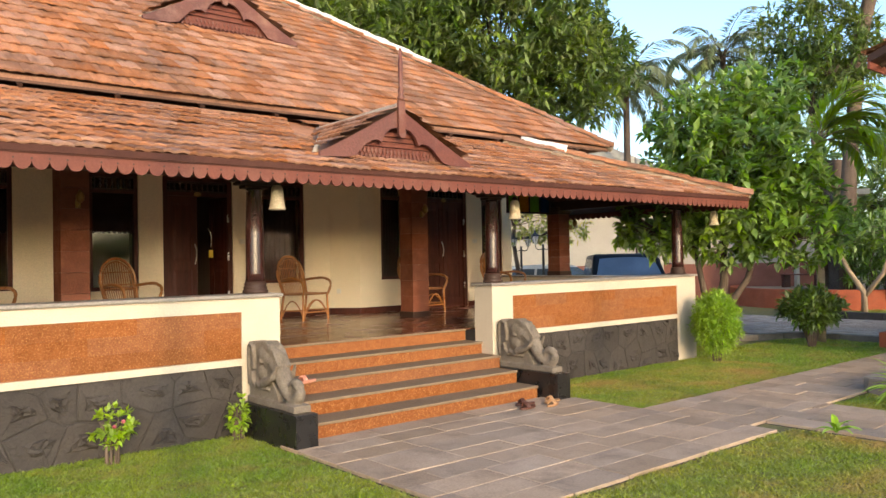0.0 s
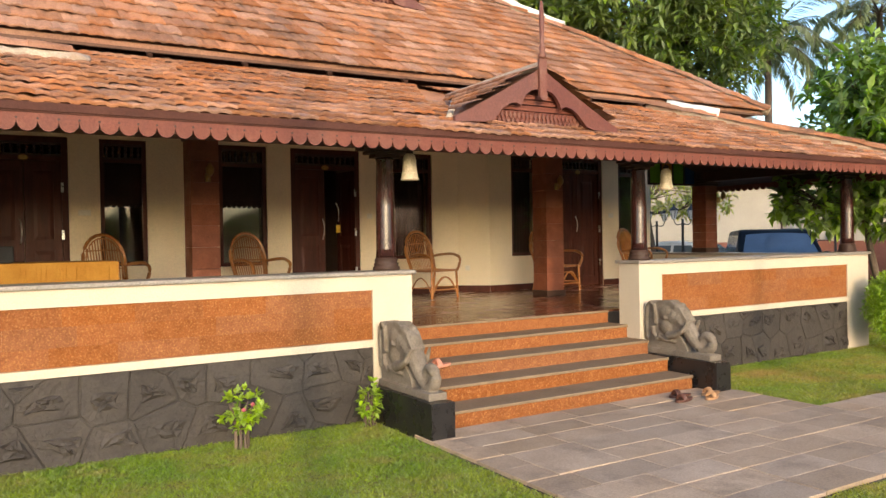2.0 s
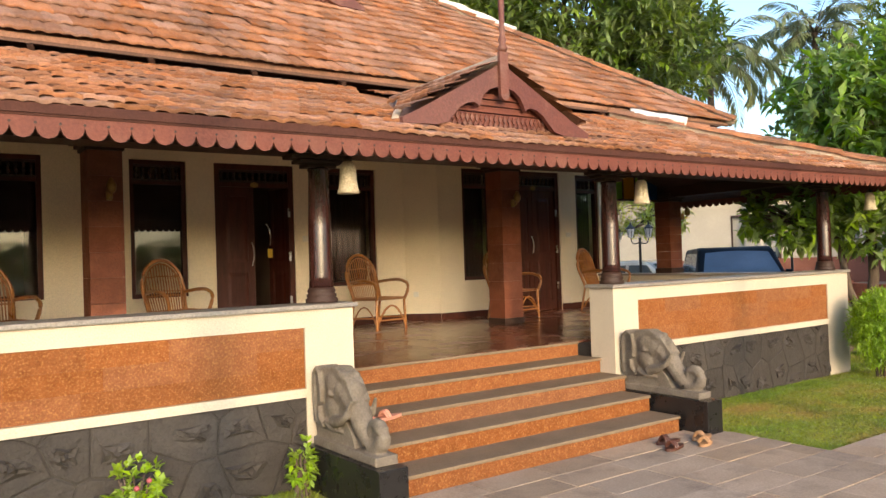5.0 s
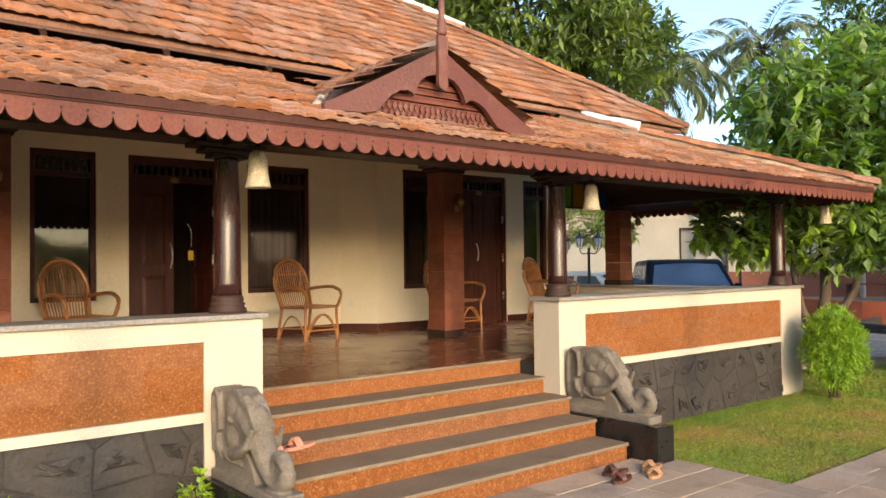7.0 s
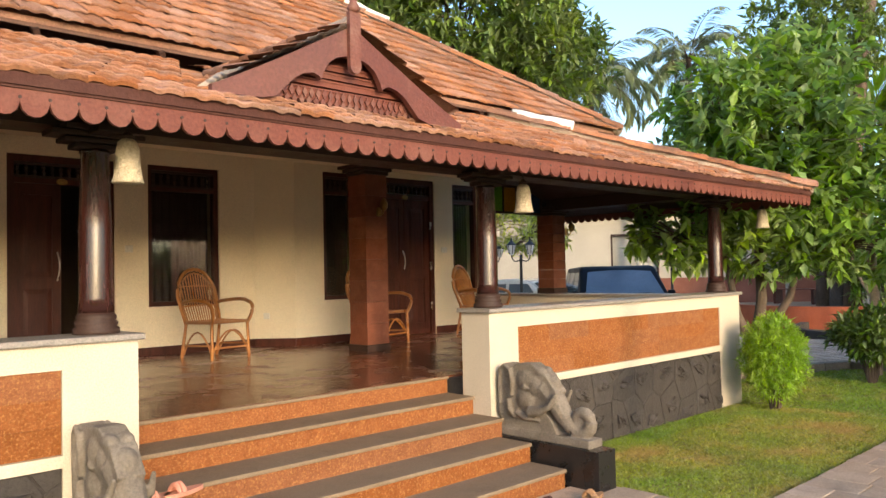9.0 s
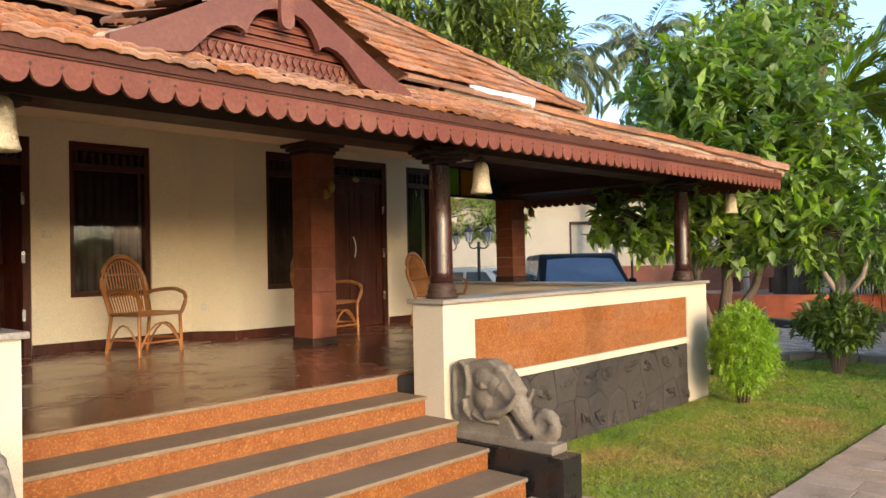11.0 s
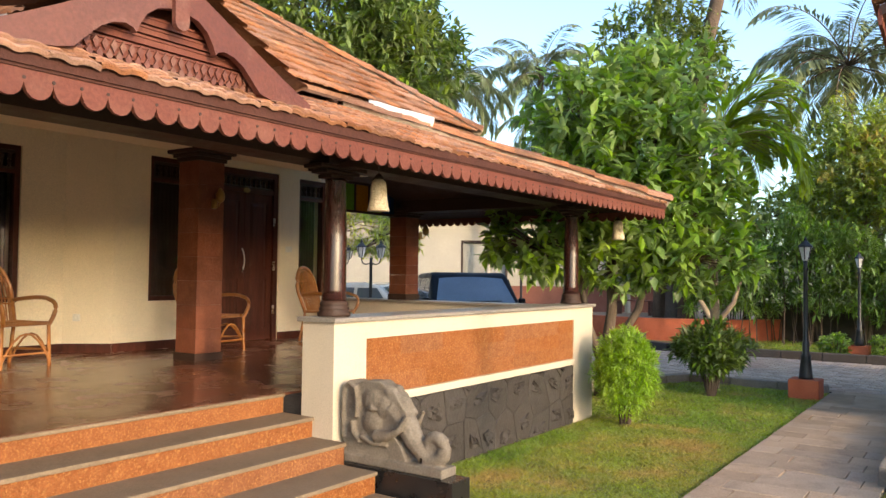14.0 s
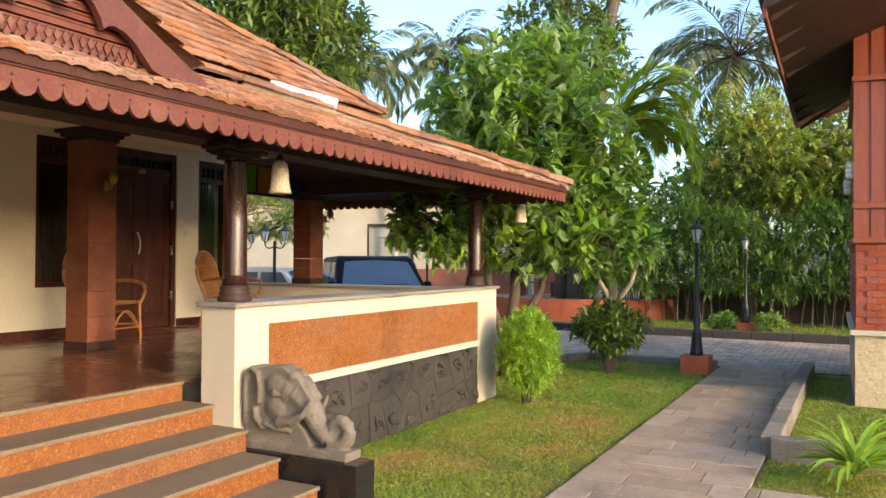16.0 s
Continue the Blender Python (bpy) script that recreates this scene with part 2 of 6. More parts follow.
    carblue=mat("dark_blue_car_paint", (0.004, 0.005, 0.007), (0.005, 0.006, 0.009), 0.5, 2, 0, 60, spec=0.12),
    carwhite=mat("white_car_paint", (0.75, 0.74, 0.71), (0.70, 0.69, 0.66), 0.2, 2, 0, 60, coat=1.0),
    rubber=mat("black_rubber", (0.016, 0.016, 0.016), (0.025, 0.024, 0.023), 0.8, 8, 0.2, 60),
    carglass=mat("tinted_car_glass", (0.30, 0.36, 0.42), (0.34, 0.40, 0.46), 0.05, 2, 0, 60, metal=0.55, spec=0.8),
    shutter=mat("roller_shutter", (0.36, 0.35, 0.30), (0.30, 0.29, 0.25), 0.6, 3, 0.1, 60),
    pane=glass("window_glass", (0.9, 0.92, 0.9)),
    gglass=mat("green_glass", (0.22, 0.45, 0.05), (0.18, 0.40, 0.05), 0.15, 4, 0, 30, trans=0.5),
    aglass=mat("amber_glass", (0.55, 0.28, 0.02), (0.5, 0.24, 0.02), 0.15, 4, 0, 30, trans=0.5),
    bglass=mat("blue_glass", (0.03, 0.08, 0.20), (0.02, 0.06, 0.16), 0.15, 4, 0, 30, trans=0.5),
    metalroof=mat("corrugated_sheet", (0.45, 0.45, 0.44), (0.36, 0.36, 0.36), 0.5, 4, 0.1, 40, metal=0.3),
    deadleaf=mat("dry_leaf", (0.30, 0.18, 0.09), (0.24, 0.13, 0.06), 0.8, 9, 0.2, 60),
    # plaster darkened in its base colour to stand for indoor shade
    room=mat("shade_toned_room_plaster", (0.30, 0.22, 0.15), (0.26, 0.19, 0.13), 0.9, 2, 0.1, 60),
)


# ---- mesh helpers ----
def part(name, bm, material, parent=None, label="", smooth=False):
    me = bpy.data.meshes.new(name)
    bm.normal_update()
    bm.to_mesh(me)
    bm.free()
    me.materials.append(material)
    if smooth:
        me.shade_smooth()
    ob = new(name, me)
    if parent:
        ob.parent = parent
    if label:
        ob["label"] = label
    return ob


def thing(name, loc, label, category, group="", rz=0.0, scale=1.0):
    ob = new(name)
    ob.empty_display_size = 0.1
    ob.matrix_world = pose(*loc, 0, 0, rz) @ Matrix.Scale(scale, 4)
    return tagged(ob, label, category, group)


def structure(ob, label="", category=""):
    return tagged(ob, label, category, "", "structure")


def box(bm, x0, x1, y0, y1, z0, z1, bevel=0.0):
    v = [bm.verts.new(p) for p in ((x0, y0, z0), (x1, y0, z0), (x1, y1, z0), (x0, y1, z0), (x0, y0, z1), (x1, y0, z1), (x1, y1, z1), (x0, y1, z1))]
    fs = [bm.faces.new([v[i] for i in f]) for f in ((3, 2, 1, 0), (4, 5, 6, 7), (0, 1, 5, 4), (1, 2, 6, 5), (2, 3, 7, 6), (3, 0, 4, 7))]
    if bevel:
        es = list({e for f in fs for e in f.edges})
        bmesh.ops.bevel(bm, geom=es, offset=bevel, segments=2, affect="EDGES", profile=0.5)
    return bm


def boxm(*a, bevel=0.0):
    return box(bmesh.new(), *a, bevel=bevel)


def lathe(bm, prof, n=24, x=0.0, y=0.0, z=0.0):
    rings = []
    for r, h in prof:
        rings.append([bm.verts.new((x + r * math.cos(2 * math.pi * i / n), y + r * math.sin(2 * math.pi * i / n), z + h)) for i in range(n)])
    for a, b in zip(rings, rings[1:]):
        for i in range(n):
            bm.faces.new((a[i], a[(i + 1) % n], b[(i + 1) % n], b[i]))
    bm.faces.new(rings[0][::-1])
    bm.faces.new(rings[-1])
    return bm


def tube(bm, pts, r, n=6, r2=None):
    pts = [Vector(p) for p in pts]
    rings = []
    for i, p in enumerate(pts):
        d = (pts[min(i + 1, len(pts) - 1)] - pts[max(i - 1, 0)]).normalized()
        u = d.cross(Vector((0.31, 0.17, 0.93)))
        if u.length < 0.1:
            u = d.cross(Vector((1, 0, 0)))
        u.normalize()
        w = d.cross(u)
        rr = r if r2 is None else r + (r2 - r) * i / max(1, len(pts) - 1)
        rings.append([bm.verts.new(p + rr * (u * math.cos(2 * math.pi * k / n) + w * math.sin(2 * math.pi * k / n))) for k in range(n)])
    for a, b in zip(rings, rings[1:]):
        for k in range(n):
            bm.faces.new((a[k], a[(k + 1) % n], b[(k + 1) % n], b[k]))
    bm.faces.new(rings[0][::-1])
    bm.faces.new(rings[-1])
    return bm


def arc(p, q, s, n=8):
    """Points of a smooth curve from p to q by way of s."""
    p, q, s = Vector(p), Vector(q), Vector(s)
    c = 2 * s - (p + q) / 2
    return [(1 - t) ** 2 * p + 2 * t * (1 - t) * c + t * t * q for t in (i / n for i in range(n + 1))]


def slab(bm, outline, y0, y1):
    """A flat board in the xz plane, from an outline of (x, z), between y0 and y1."""
    a = [bm.verts.new((x, y0, z)) for x, z in outline]
    b = [bm.verts.new((x, y1, z)) for x, z in outline]
    bm.faces.new(a)
    bm.faces.new(b[::-1])
    k = len(a)
    for i in range(k):
        bm.faces.new((a[(i + 1) % k], a[i], b[i], b[(i + 1) % k]))
    return bm


def raw(name, verts, faces, material, parent=None, label=""):
    """A mesh from numpy arrays: verts (n, 3) and faces (m, 3 or 4)."""
    me = bpy.data.meshes.new(name)
    k = faces.shape[1]
    me.vertices.add(len(verts))
    me.vertices.foreach_set("co", np.ascontiguousarray(verts, dtype=np.float32).ravel())
    me.loops.add(faces.size)
    me.loops.foreach_set("vertex_index", np.ascontiguousarray(faces, dtype=np.int32).ravel())
    me.polygons.add(len(faces))
    me.polygons.foreach_set("loop_start", np.arange(0, faces.size, k, dtype=np.int32))
    me.update(calc_edges=True)
    me.materials.append(material)
    ob = new(name, me)
    if parent:
        ob.parent = parent
    if label:
        ob["label"] = label
    return ob


def wall_boxes(bm, a0, a1, b0, b1, z0, z1, holes, along="x"):
    """A wall with holes (start, end, bottom, top) through it, as butted blocks."""
    cuts = sorted({a0, a1, *[h[0] for h in holes], *[h[1] for h in holes]})
    for p, q in zip(cuts, cuts[1:]):
        segs, mid = [(z0, z1)], (p + q) / 2
        for h in holes:
            if h[0] < mid < h[1]:
                nxt = []
                for s in segs:
                    if h[2] > s[0]:
                        nxt.append((s[0], min(s[1], h[2])))
                    if h[3] < s[1]:
                        nxt.append((max(s[0], h[3]), s[1]))
                segs = nxt
        for s in segs:
            if s[1] - s[0] > 1e-4:
                if along == "x":
                    box(bm, p, q, b0, b1, s[0], s[1])
                else:
                    box(bm, b0, b1, p, q, s[0], s[1])
    return bm

# ---- ground, paths, drive ----
FLOOR = 0.73
FY = 7.29              # face of the parapet walls
B1, B2 = 11.855, 11.456   # the two faces of the house wall
JX = 7.965             # where the wall steps forward
gm = bmesh.new()
gm.faces.new([gm.verts.new(p) for p in ((-400, -400, -0.035), (400, -400, -0.035), (400, 400, -0.035), (-400, 400, -0.035))])
ground = structure(part("ground", gm, M["soil"]), "green and tan lawn soil", "ground")


def slabs(parent, x0, x1, y0, y1, length, width, material, along="x", top=0.0, gap=0.004, depth=0.06, name="paver"):
    """Rows of paving slabs in running bond, each an object on shared meshes."""
    meshes = {}
    rnd = random.Random(int(x0 * 31 + y0 * 17))
    a0, a1, b0, b1 = (x0, x1, y0, y1) if along == "x" else (y0, y1, x0, x1)
    rows = max(1, round((b1 - b0) / width))
    w = (b1 - b0) / rows
    for r in range(rows):
        a = a0 - (length * rnd.uniform(0.2, 0.8))
        while a < a1:
            p, q = max(a, a0), min(a + length, a1)
            a += length
            if q - p < 0.08:
                continue
            key = round(q - p, 2)
            if key not in meshes:
                h, k = key / 2 - gap, w / 2 - gap
                bm = bmesh.new()
                lo = [bm.verts.new((sx * h, sy * k, -depth)) for sx, sy in ((-1, -1), (1, -1), (1, 1), (-1, 1))]
                mi = [bm.verts.new((sx * h, sy * k, -0.003)) for sx, sy in ((-1, -1), (1, -1), (1, 1), (-1, 1))]
                hi = [bm.verts.new((sx * (h - 0.003), sy * (k - 0.003), 0)) for sx, sy in ((-1, -1), (1, -1), (1, 1), (-1, 1))]
                bm.faces.new(hi)
                for A, B in ((lo, mi), (mi, hi)):
                    for i in range(4):
                        bm.faces.new((A[i], A[(i + 1) % 4], B[(i + 1) % 4], B[i]))
                me = bpy.data.meshes.new(name)
                bm.to_mesh(me)
                bm.free()
                me.materials.append(material)
                meshes[key] = me
            ob = new(name, meshes[key])
            ob.parent = parent
            c, d = (p + q) / 2, b0 + w * (r + 0.5)
            ob.matrix_world = pose(*((c, d) if along == "x" else (d, c)), top + rnd.uniform(-0.004, 0.003), rnd.uniform(-0.25, 0.25), rnd.uniform(-0.25, 0.25), (0 if along == "x" else 90) + rnd.uniform(-0.2, 0.2))


path = structure(part("pavement_front", boxm(3.72, 7.36, 3.78, 6.5, -0.06, -0.028), M["joint"]), "grey sandstone paving before the steps", "pavement")
path2 = structure(part("pavement_side", boxm(7.36, 15.75, 4.05, 5.27, -0.06, -0.028), M["joint"]), "grey sandstone garden path", "pavement")
path3 = structure(part("pavement_branch", boxm(7.65, 8.95, -9.0, 4.05, -0.06, -0.028), M["joint"]), "grey sandstone branch path", "pavement")
slabs(path, 3.72, 7.36, 3.78, 6.5, 0.62, 0.30, M["paver"], top=0.0)
slabs(path2, 7.36, 15.75, 4.05, 5.27, 0.60, 0.31, M["paver"], along="y", top=0.0)
slabs(path3, 7.65, 8.95, -2.0, 4.05, 0.62, 0.32, M["paver"], along="y", top=0.0)

road = structure(part("road", boxm(15.75, 20.3, -40, 40, -0.1, -0.022), M["joint"]), "cobbled driveway", "road")
# cobbles of the drive, in bands of grey and tan
rng = np.random.default_rng(3)
cx, cy = np.meshgrid(np.arange(15.82, 20.25, 0.125), np.arange(-4, 24, 0.22))
cy = cy + (np.round((cx - 15.82) / 0.125).astype(int) % 2) * 0.11
cen = np.stack([cx.ravel(), cy.ravel(), rng.uniform(-0.004, 0.004, cx.size)], 1)
unit = np.array([(-.055, -.102, -.03), (.055, -.102, -.03), (.055, .102, -.03), (-.055, .102, -.03), (-.048, -.095, 0), (.048, -.095, 0), (.048, .095, 0), (-.048, .095, 0)])
uf = np.array([(4, 5, 6, 7), (0, 1, 5, 4), (1, 2, 6, 5), (2, 3, 7, 6), (3, 0, 4, 7)])
raw("cobble", (cen[:, None, :] + unit[None]).reshape(-1, 3), (uf[None] + 8 * np.arange(len(cen))[:, None, None]).reshape(-1, 4), M["cobble"], road, "grey and tan driveway cobbles")["kind"] = "stuff"


def kerb_row(name, pts, w, h, piece, material, label):
    base = None
    rnd = random.Random(len(name))
    k = 0
    for (xa, ya), (xb, yb) in zip(pts, pts[1:]):
        L = math.hypot(xb - xa, yb - ya)
        n = max(1, round(L / piece))
        ang = math.degrees(math.atan2(yb - ya, xb - xa))
        me = None
        for i in range(n):
            t = (i + 0.5) / n
            if me is None:
                bm = boxm(-L / n / 2 + 0.006, L / n / 2 - 0.006, -w / 2, w / 2, -0.1, h, bevel=0.012)
                if base is None:
                    base = structure(part(name, boxm(-0.005, 0.005, -w / 3, w / 3, -0.1, h - 0.02), material), label, "kerb")
                    base.matrix_world = pose(xa, ya, 0, 0, 0, ang)
                me = bpy.data.meshes.new("kerb_stone")
                bm.to_mesh(me)
                bm.free()
                me.materials.append(material)
            ob = new("kerb_stone", me)
            ob.parent = base
            ob.matrix_parent_inverse = base.matrix_world.inverted()
            ob.matrix_world = pose(xa + (xb - xa) * t, ya + (yb - ya) * t, rnd.uniform(-0.006, 0.006), 0, 0, ang + rnd.uniform(-0.5, 0.5))


kerb_row("kerb_near", [(15.66, 5.32), (15.66, 7.4), (13.2, 8.6), (11.9, 8.8)], 0.16, 0.09, 0.6, M["kerb"], "low weathered kerb beside the driveway")
kerb_row("kerb_far", [(20.4, -12), (20.4, 9.3), (21.2, 10.6), (24, 11.2)], 0.2, 0.16, 0.8, M["darkkerb"], "dark kerb on the far side of the driveway")
kerb_row("kerb_bed", [(10.05, 3.4), (10.05, 4.02), (15.6, 4.02)], 0.16, 0.16, 0.7, M["kerb"], "rough stone kerb round a planting bed")
drive2 = structure(part("pavement_side_drive", boxm(11.9, 15.7, 8.85, 40, -0.1, -0.018), M["cobble"]), "cobbled parking area", "pavement")

# ---- the house: plinth, floor, steps ----
house = bmesh.new()
box(house, -6, 4.1, FY + 0.3, 17.5, -0.1, FLOOR - 0.02)
box(house, 4.1, 7.17, 7.86, 17.5, -0.1, FLOOR - 0.02)
box(house, 7.17, 11.5, FY + 0.3, 17.5, -0.1, FLOOR - 0.02)
floor = structure(part("floor", boxm(-6, 11.5, 7.80, 17.4, FLOOR - 0.02, FLOOR), M["oxide"]), "polished dark red oxide veranda floor", "floor")
structure(part("plinth", house, M["joint"]), "masonry plinth under the veranda", "plinth")
EDGES = [(7.78, 0.73), (7.47, 0.582), (7.15, 0.435), (6.82, 0.288), (6.49, 0.14)]
steps = thing("entrance_steps", (5.6, 7.1, 0), "five broad steps with orange laterite risers and grey treads", "steps")
for i, (y, z) in enumerate(EDGES):
    x0, x1 = (4.165, 7.105) if y > FY else (3.945, 7.06 if i > 2 else 7.105)
    back = 7.86 if i == 0 else EDGES[i - 1][0] + 0.012
    lo = EDGES[i + 1][1] if i + 1 < len(EDGES) else -0.05
    part("riser", boxm(x0 - 5.6, x1 - 5.6, y + 0.02 - 7.1, back - 7.1 + 0.02, lo - 0.02 if i < 4 else lo, z - 0.028), M["laterite"], steps, "orange laterite riser")
    part("tread", boxm(x0 - 5.6 - 0.004, x1 - 5.6 + 0.004, y - 7.1, back - 7.1 + 0.03, z - 0.028, z - (0.003 if i == 0 else 0), bevel=0.006), M["tread"], steps, "worn grey stone tread")


# ---- parapet walls with laterite panels over dark stone ----
def polygon_cells(x0, x1, z0, z1, size, seed):
    """Irregular convex stones that fill a rectangle."""
    rnd = random.Random(seed)
    pts = []
    nx, nz = max(1, round((x1 - x0) / size)), max(1, round((z1 - z0) / (size * 0.85)))
    for i in range(nx + 2):
        for j in range(nz + 2):
            pts.append((x0 + (i - 0.5 + rnd.uniform(-0.33, 0.33) + 0.5 * (j % 2)) * (x1 - x0) / nx, z0 + (j - 0.5 + rnd.uniform(-0.30, 0.30)) * (z1 - z0) / nz))
    cells = []
    for p in pts:
        poly = [(x0, z0), (x1, z0), (x1, z1), (x0, z1)]
        for q in pts:
            if q is p or abs(q[0] - p[0]) > 4 * size:
                continue
            mx, mz, dx, dz = (p[0] + q[0]) / 2, (p[1] + q[1]) / 2, q[0] - p[0], q[1] - p[1]
            out = []
            for a, b in zip(poly, poly[1:] + poly[:1]):
                sa, sb = (a[0] - mx) * dx + (a[1] - mz) * dz, (b[0] - mx) * dx + (b[1] - mz) * dz
                if sa <= 0:
                    out.append(a)
                if sa * sb < 0:
                    t = sa / (sa - sb)
                    out.append((a[0] + t * (b[0] - a[0]), a[1] + t * (b[1] - a[1])))
            poly = out
            if len(poly) < 3:
                break
        if len(poly) >= 3:
            cells.append(poly)
    return cells


def stone_field(parent, x0, x1, z0, z1, y, size, seed):
    """Flat-dressed stones with thin joints, each with a rough chiselled patch left in its middle."""
    rnd = random.Random(seed)
    for poly in polygon_cells(x0, x1, z0, z1, size, seed):
        cx = sum(p[0] for p in poly) / len(poly)
        cz = sum(p[1] for p in poly) / len(poly)
        ext = max(math.hypot(p[0] - cx, p[1] - cz) for p in poly)
        if ext < 0.06:
            continue
        bm = bmesh.new()
        k = 1 - 0.008 / ext
        split = []
        for p, q in zip(poly, poly[1:] + poly[:1]):
            split += [p, ((p[0] + q[0]) / 2, (p[1] + q[1]) / 2)]
        ox, oz = rnd.uniform(-0.15, 0.15) * ext, rnd.uniform(-0.12, 0.12) * ext

        def ring(f, d, rough=0.0, pull=0.0):
            out = []
            for p in split:
                r = f * (1 + rnd.uniform(-rough, rough) * 6)
                out.append(bm.verts.new(((p[0] - cx) * r + ox * pull, d + rnd.uniform(-rough, rough) * 0.16, (p[1] - cz) * r * (1 - 0.35 * pull) + oz * pull)))
            return out
        rings = [ring(k, 0.03), ring(k, -0.008), ring(k - 0.010 / ext, -0.014)]
        if ext > 0.13:
            rings += [ring(0.54, -0.013, 0.03, 1.0), ring(0.42, -0.034, 0.07, 1.0), ring(0.29, -0.026, 0.10, 1.0), ring(0.13, -0.040, 0.10, 1.0)]
        n = len(split)
        for A, B in zip(rings, rings[1:]):
            for i in range(n):
                bm.faces.new((A[i], A[(i + 1) % n], B[(i + 1) % n], B[i]))
        bm.faces.new(rings[-1])
        ob = part("stone", bm, M["rock"], parent)
        ob.location = (cx, y, cz)


def laterite_field(parent, x0, x1, z0, z1, y, seed):
    rnd = random.Random(seed)
    rows = 3
    h = (z1 - z0) / rows
    for r in range(rows):
        a = x0 - rnd.uniform(0.1, 0.4)
        while a < x1:
            L = rnd.uniform(0.42, 0.62)
            p, q = max(a, x0), min(a + L, x1)
            a += L
            if q - p < 0.03:
                continue
            bm = boxm(-(q - p) / 2 + 0.0007, (q - p) / 2 - 0.0007, 0, 0.03, -h / 2 + 0.0007, h / 2 - 0.0007)
            ob = part("laterite_block", bm, M["laterite"], parent)
            ob.location = ((p + q) / 2, y + rnd.uniform(-0.0008, 0.0008), z0 + h * (r + 0.5))


def parapet(name, x0, x1, panel0, panel1, open_end):
    """A low wall: ivory frame, laterite panel above, dark stone below, granite coping."""
    bm = bmesh.new()
    t = 0.32
    box(bm, x0, x1, FY + 0.045, FY + t, -0.1, 1.285)                 # core
    box(bm, x0, x1, FY, FY + 0.045, 1.15, 1.285)                     # top band
    box(bm, panel0, panel1, FY - 0.012, FY + 0.045, 0.635, 0.70)       # middle band
    for a, b in ((x0, panel0), (panel1, x1)):
        if b - a > 0.05:
            box(bm, a, b, FY, FY + 0.045, -0.1, 1.15)
    wall = structure(part(name, bm, M["white"]), "ivory painted parapet wall with orange laterite panel", "wall")
    part("coping", boxm(x0 - 0.03, x1 + 0.03, FY - 0.035, FY + t + 0.035, 1.2855, 1.32, bevel=0.006), M["granite"], wall, "grey granite coping")
    laterite_field(wall, panel0 + 0.002, panel1 - 0.002, 0.702, 1.148, FY + 0.012, len(name))
    back = part("stone_bed", boxm(panel0, panel1, FY + 0.016, FY + 0.0445, -0.1, 0.634), M["joint"], wall, "dark mortar behind the stones")
    stone_field(wall, panel0, panel1, -0.08, 0.634, FY + 0.018, 0.36, 5 + len(name))
    return wall


wall_left = parapet("wall_parapet_west", -6.0, 4.165, -6.0, 3.755, False)
wall_right = parapet("wall_parapet_east", 7.11, 11.66, 7.475, 11.15, True)
sidewall = structure(part("wall_parapet_side", boxm(11.36, 11.66, FY + 0.325, B2, -0.1, 1.26), M["white"]), "ivory painted side parapet", "wall")
part("coping", boxm(11.33, 11.69, FY + 0.36, B2, 1.2605, 1.295, bevel=0.006), M["granite"], sidewall, "grey granite coping")

# ---- house walls with doors and windows ----
WT = 0.25
OPEN1 = [(0.75, 1.75, FLOOR, 2.98), (2.12, 2.70, 1.32, 2.98), (3.66, 4.35, 1.27, 2.98), (4.71, 5.82, FLOOR, 2.98), (6.21, 7.12, 1.30, 2.98), (-2.2, -1.2, FLOOR, 2.98), (-0.4, 0.3, 1.3, 2.98)]
OPEN2 = [(8.42, 9.02, 1.30, 3.02), (9.34, 10.46, FLOOR, 3.02), (10.85, 11.41, 1.31, 3.0)]
wm = bmesh.new()
wall_boxes(wm, -6, JX, B1, B1 + WT, FLOOR, 4.0, OPEN1)
structure(part("wall_veranda_west", wm, M["cream"]), "cream painted veranda wall", "wall")
wm = bmesh.new()
wall_boxes(wm, JX, 11.66, B2, B2 + WT, FLOOR, 4.0, OPEN2)
structure(part("wall_veranda_east", wm, M["cream"]), "cream painted veranda wall", "wall")
rw = bmesh.new()
low = [rw.verts.new((x, y, FLOOR)) for x, y in ((7.61, B1), (JX, B2), (JX + WT, B2 + WT), (JX + WT, B1 + WT), (7.61, B1 + 0.004))]
high = [rw.verts.new((v.co.x, v.co.y, 4.0)) for v in low]
rw.faces.new(high)
for k in range(5):
    rw.faces.new((low[k], low[(k + 1) % 5], high[(k + 1) % 5], high[k]))
structure(part("wall_return", rw, M["cream"]), "cream painted angled return of the veranda wall", "wall")
structure(part("wall_house_side", boxm(11.41, 11.66, B2 + WT, 17.5, -0.1, 4.0), M["cream"]), "cream painted side wall", "wall")
structure(part("wall_house_back", boxm(-6, 11.41, 17.25, 17.5, -0.1, 4.0), M["cream"]), "cream painted back wall", "wall")
structure(part("wall_house_end", boxm(-6.25, -6.0, FY, 17.5, -0.1, 4.0), M["cream"]), "cream painted end wall", "wall")
bb = bmesh.new()
for a, b in ((-6, -2.2), (-1.2, 0.75), (1.75, 4.71), (5.82, 7.605)):
    box(bb, a, b, B1 - 0.012, B1, FLOOR, FLOOR + 0.10)
for a, b in ((JX, 9.34), (10.46, 11.36)):
    box(bb, a, b, B2 - 0.012, B2, FLOOR, FLOOR + 0.10)
ra_ = [bb.verts.new((x, y, z)) for z in (FLOOR, FLOOR + 0.10) for x, y in ((7.60, B1 - 0.011), (JX - 0.011, B2 - 0.010), (JX + 0.005, B2 + 0.006), (7.62, B1 + 0.006))]
for q in ((0, 1, 5, 4), (1, 2, 6, 5), (2, 3, 7, 6), (3, 0, 4, 7), (4, 5, 6, 7)):
    bb.faces.new([ra_[k] for k in q])
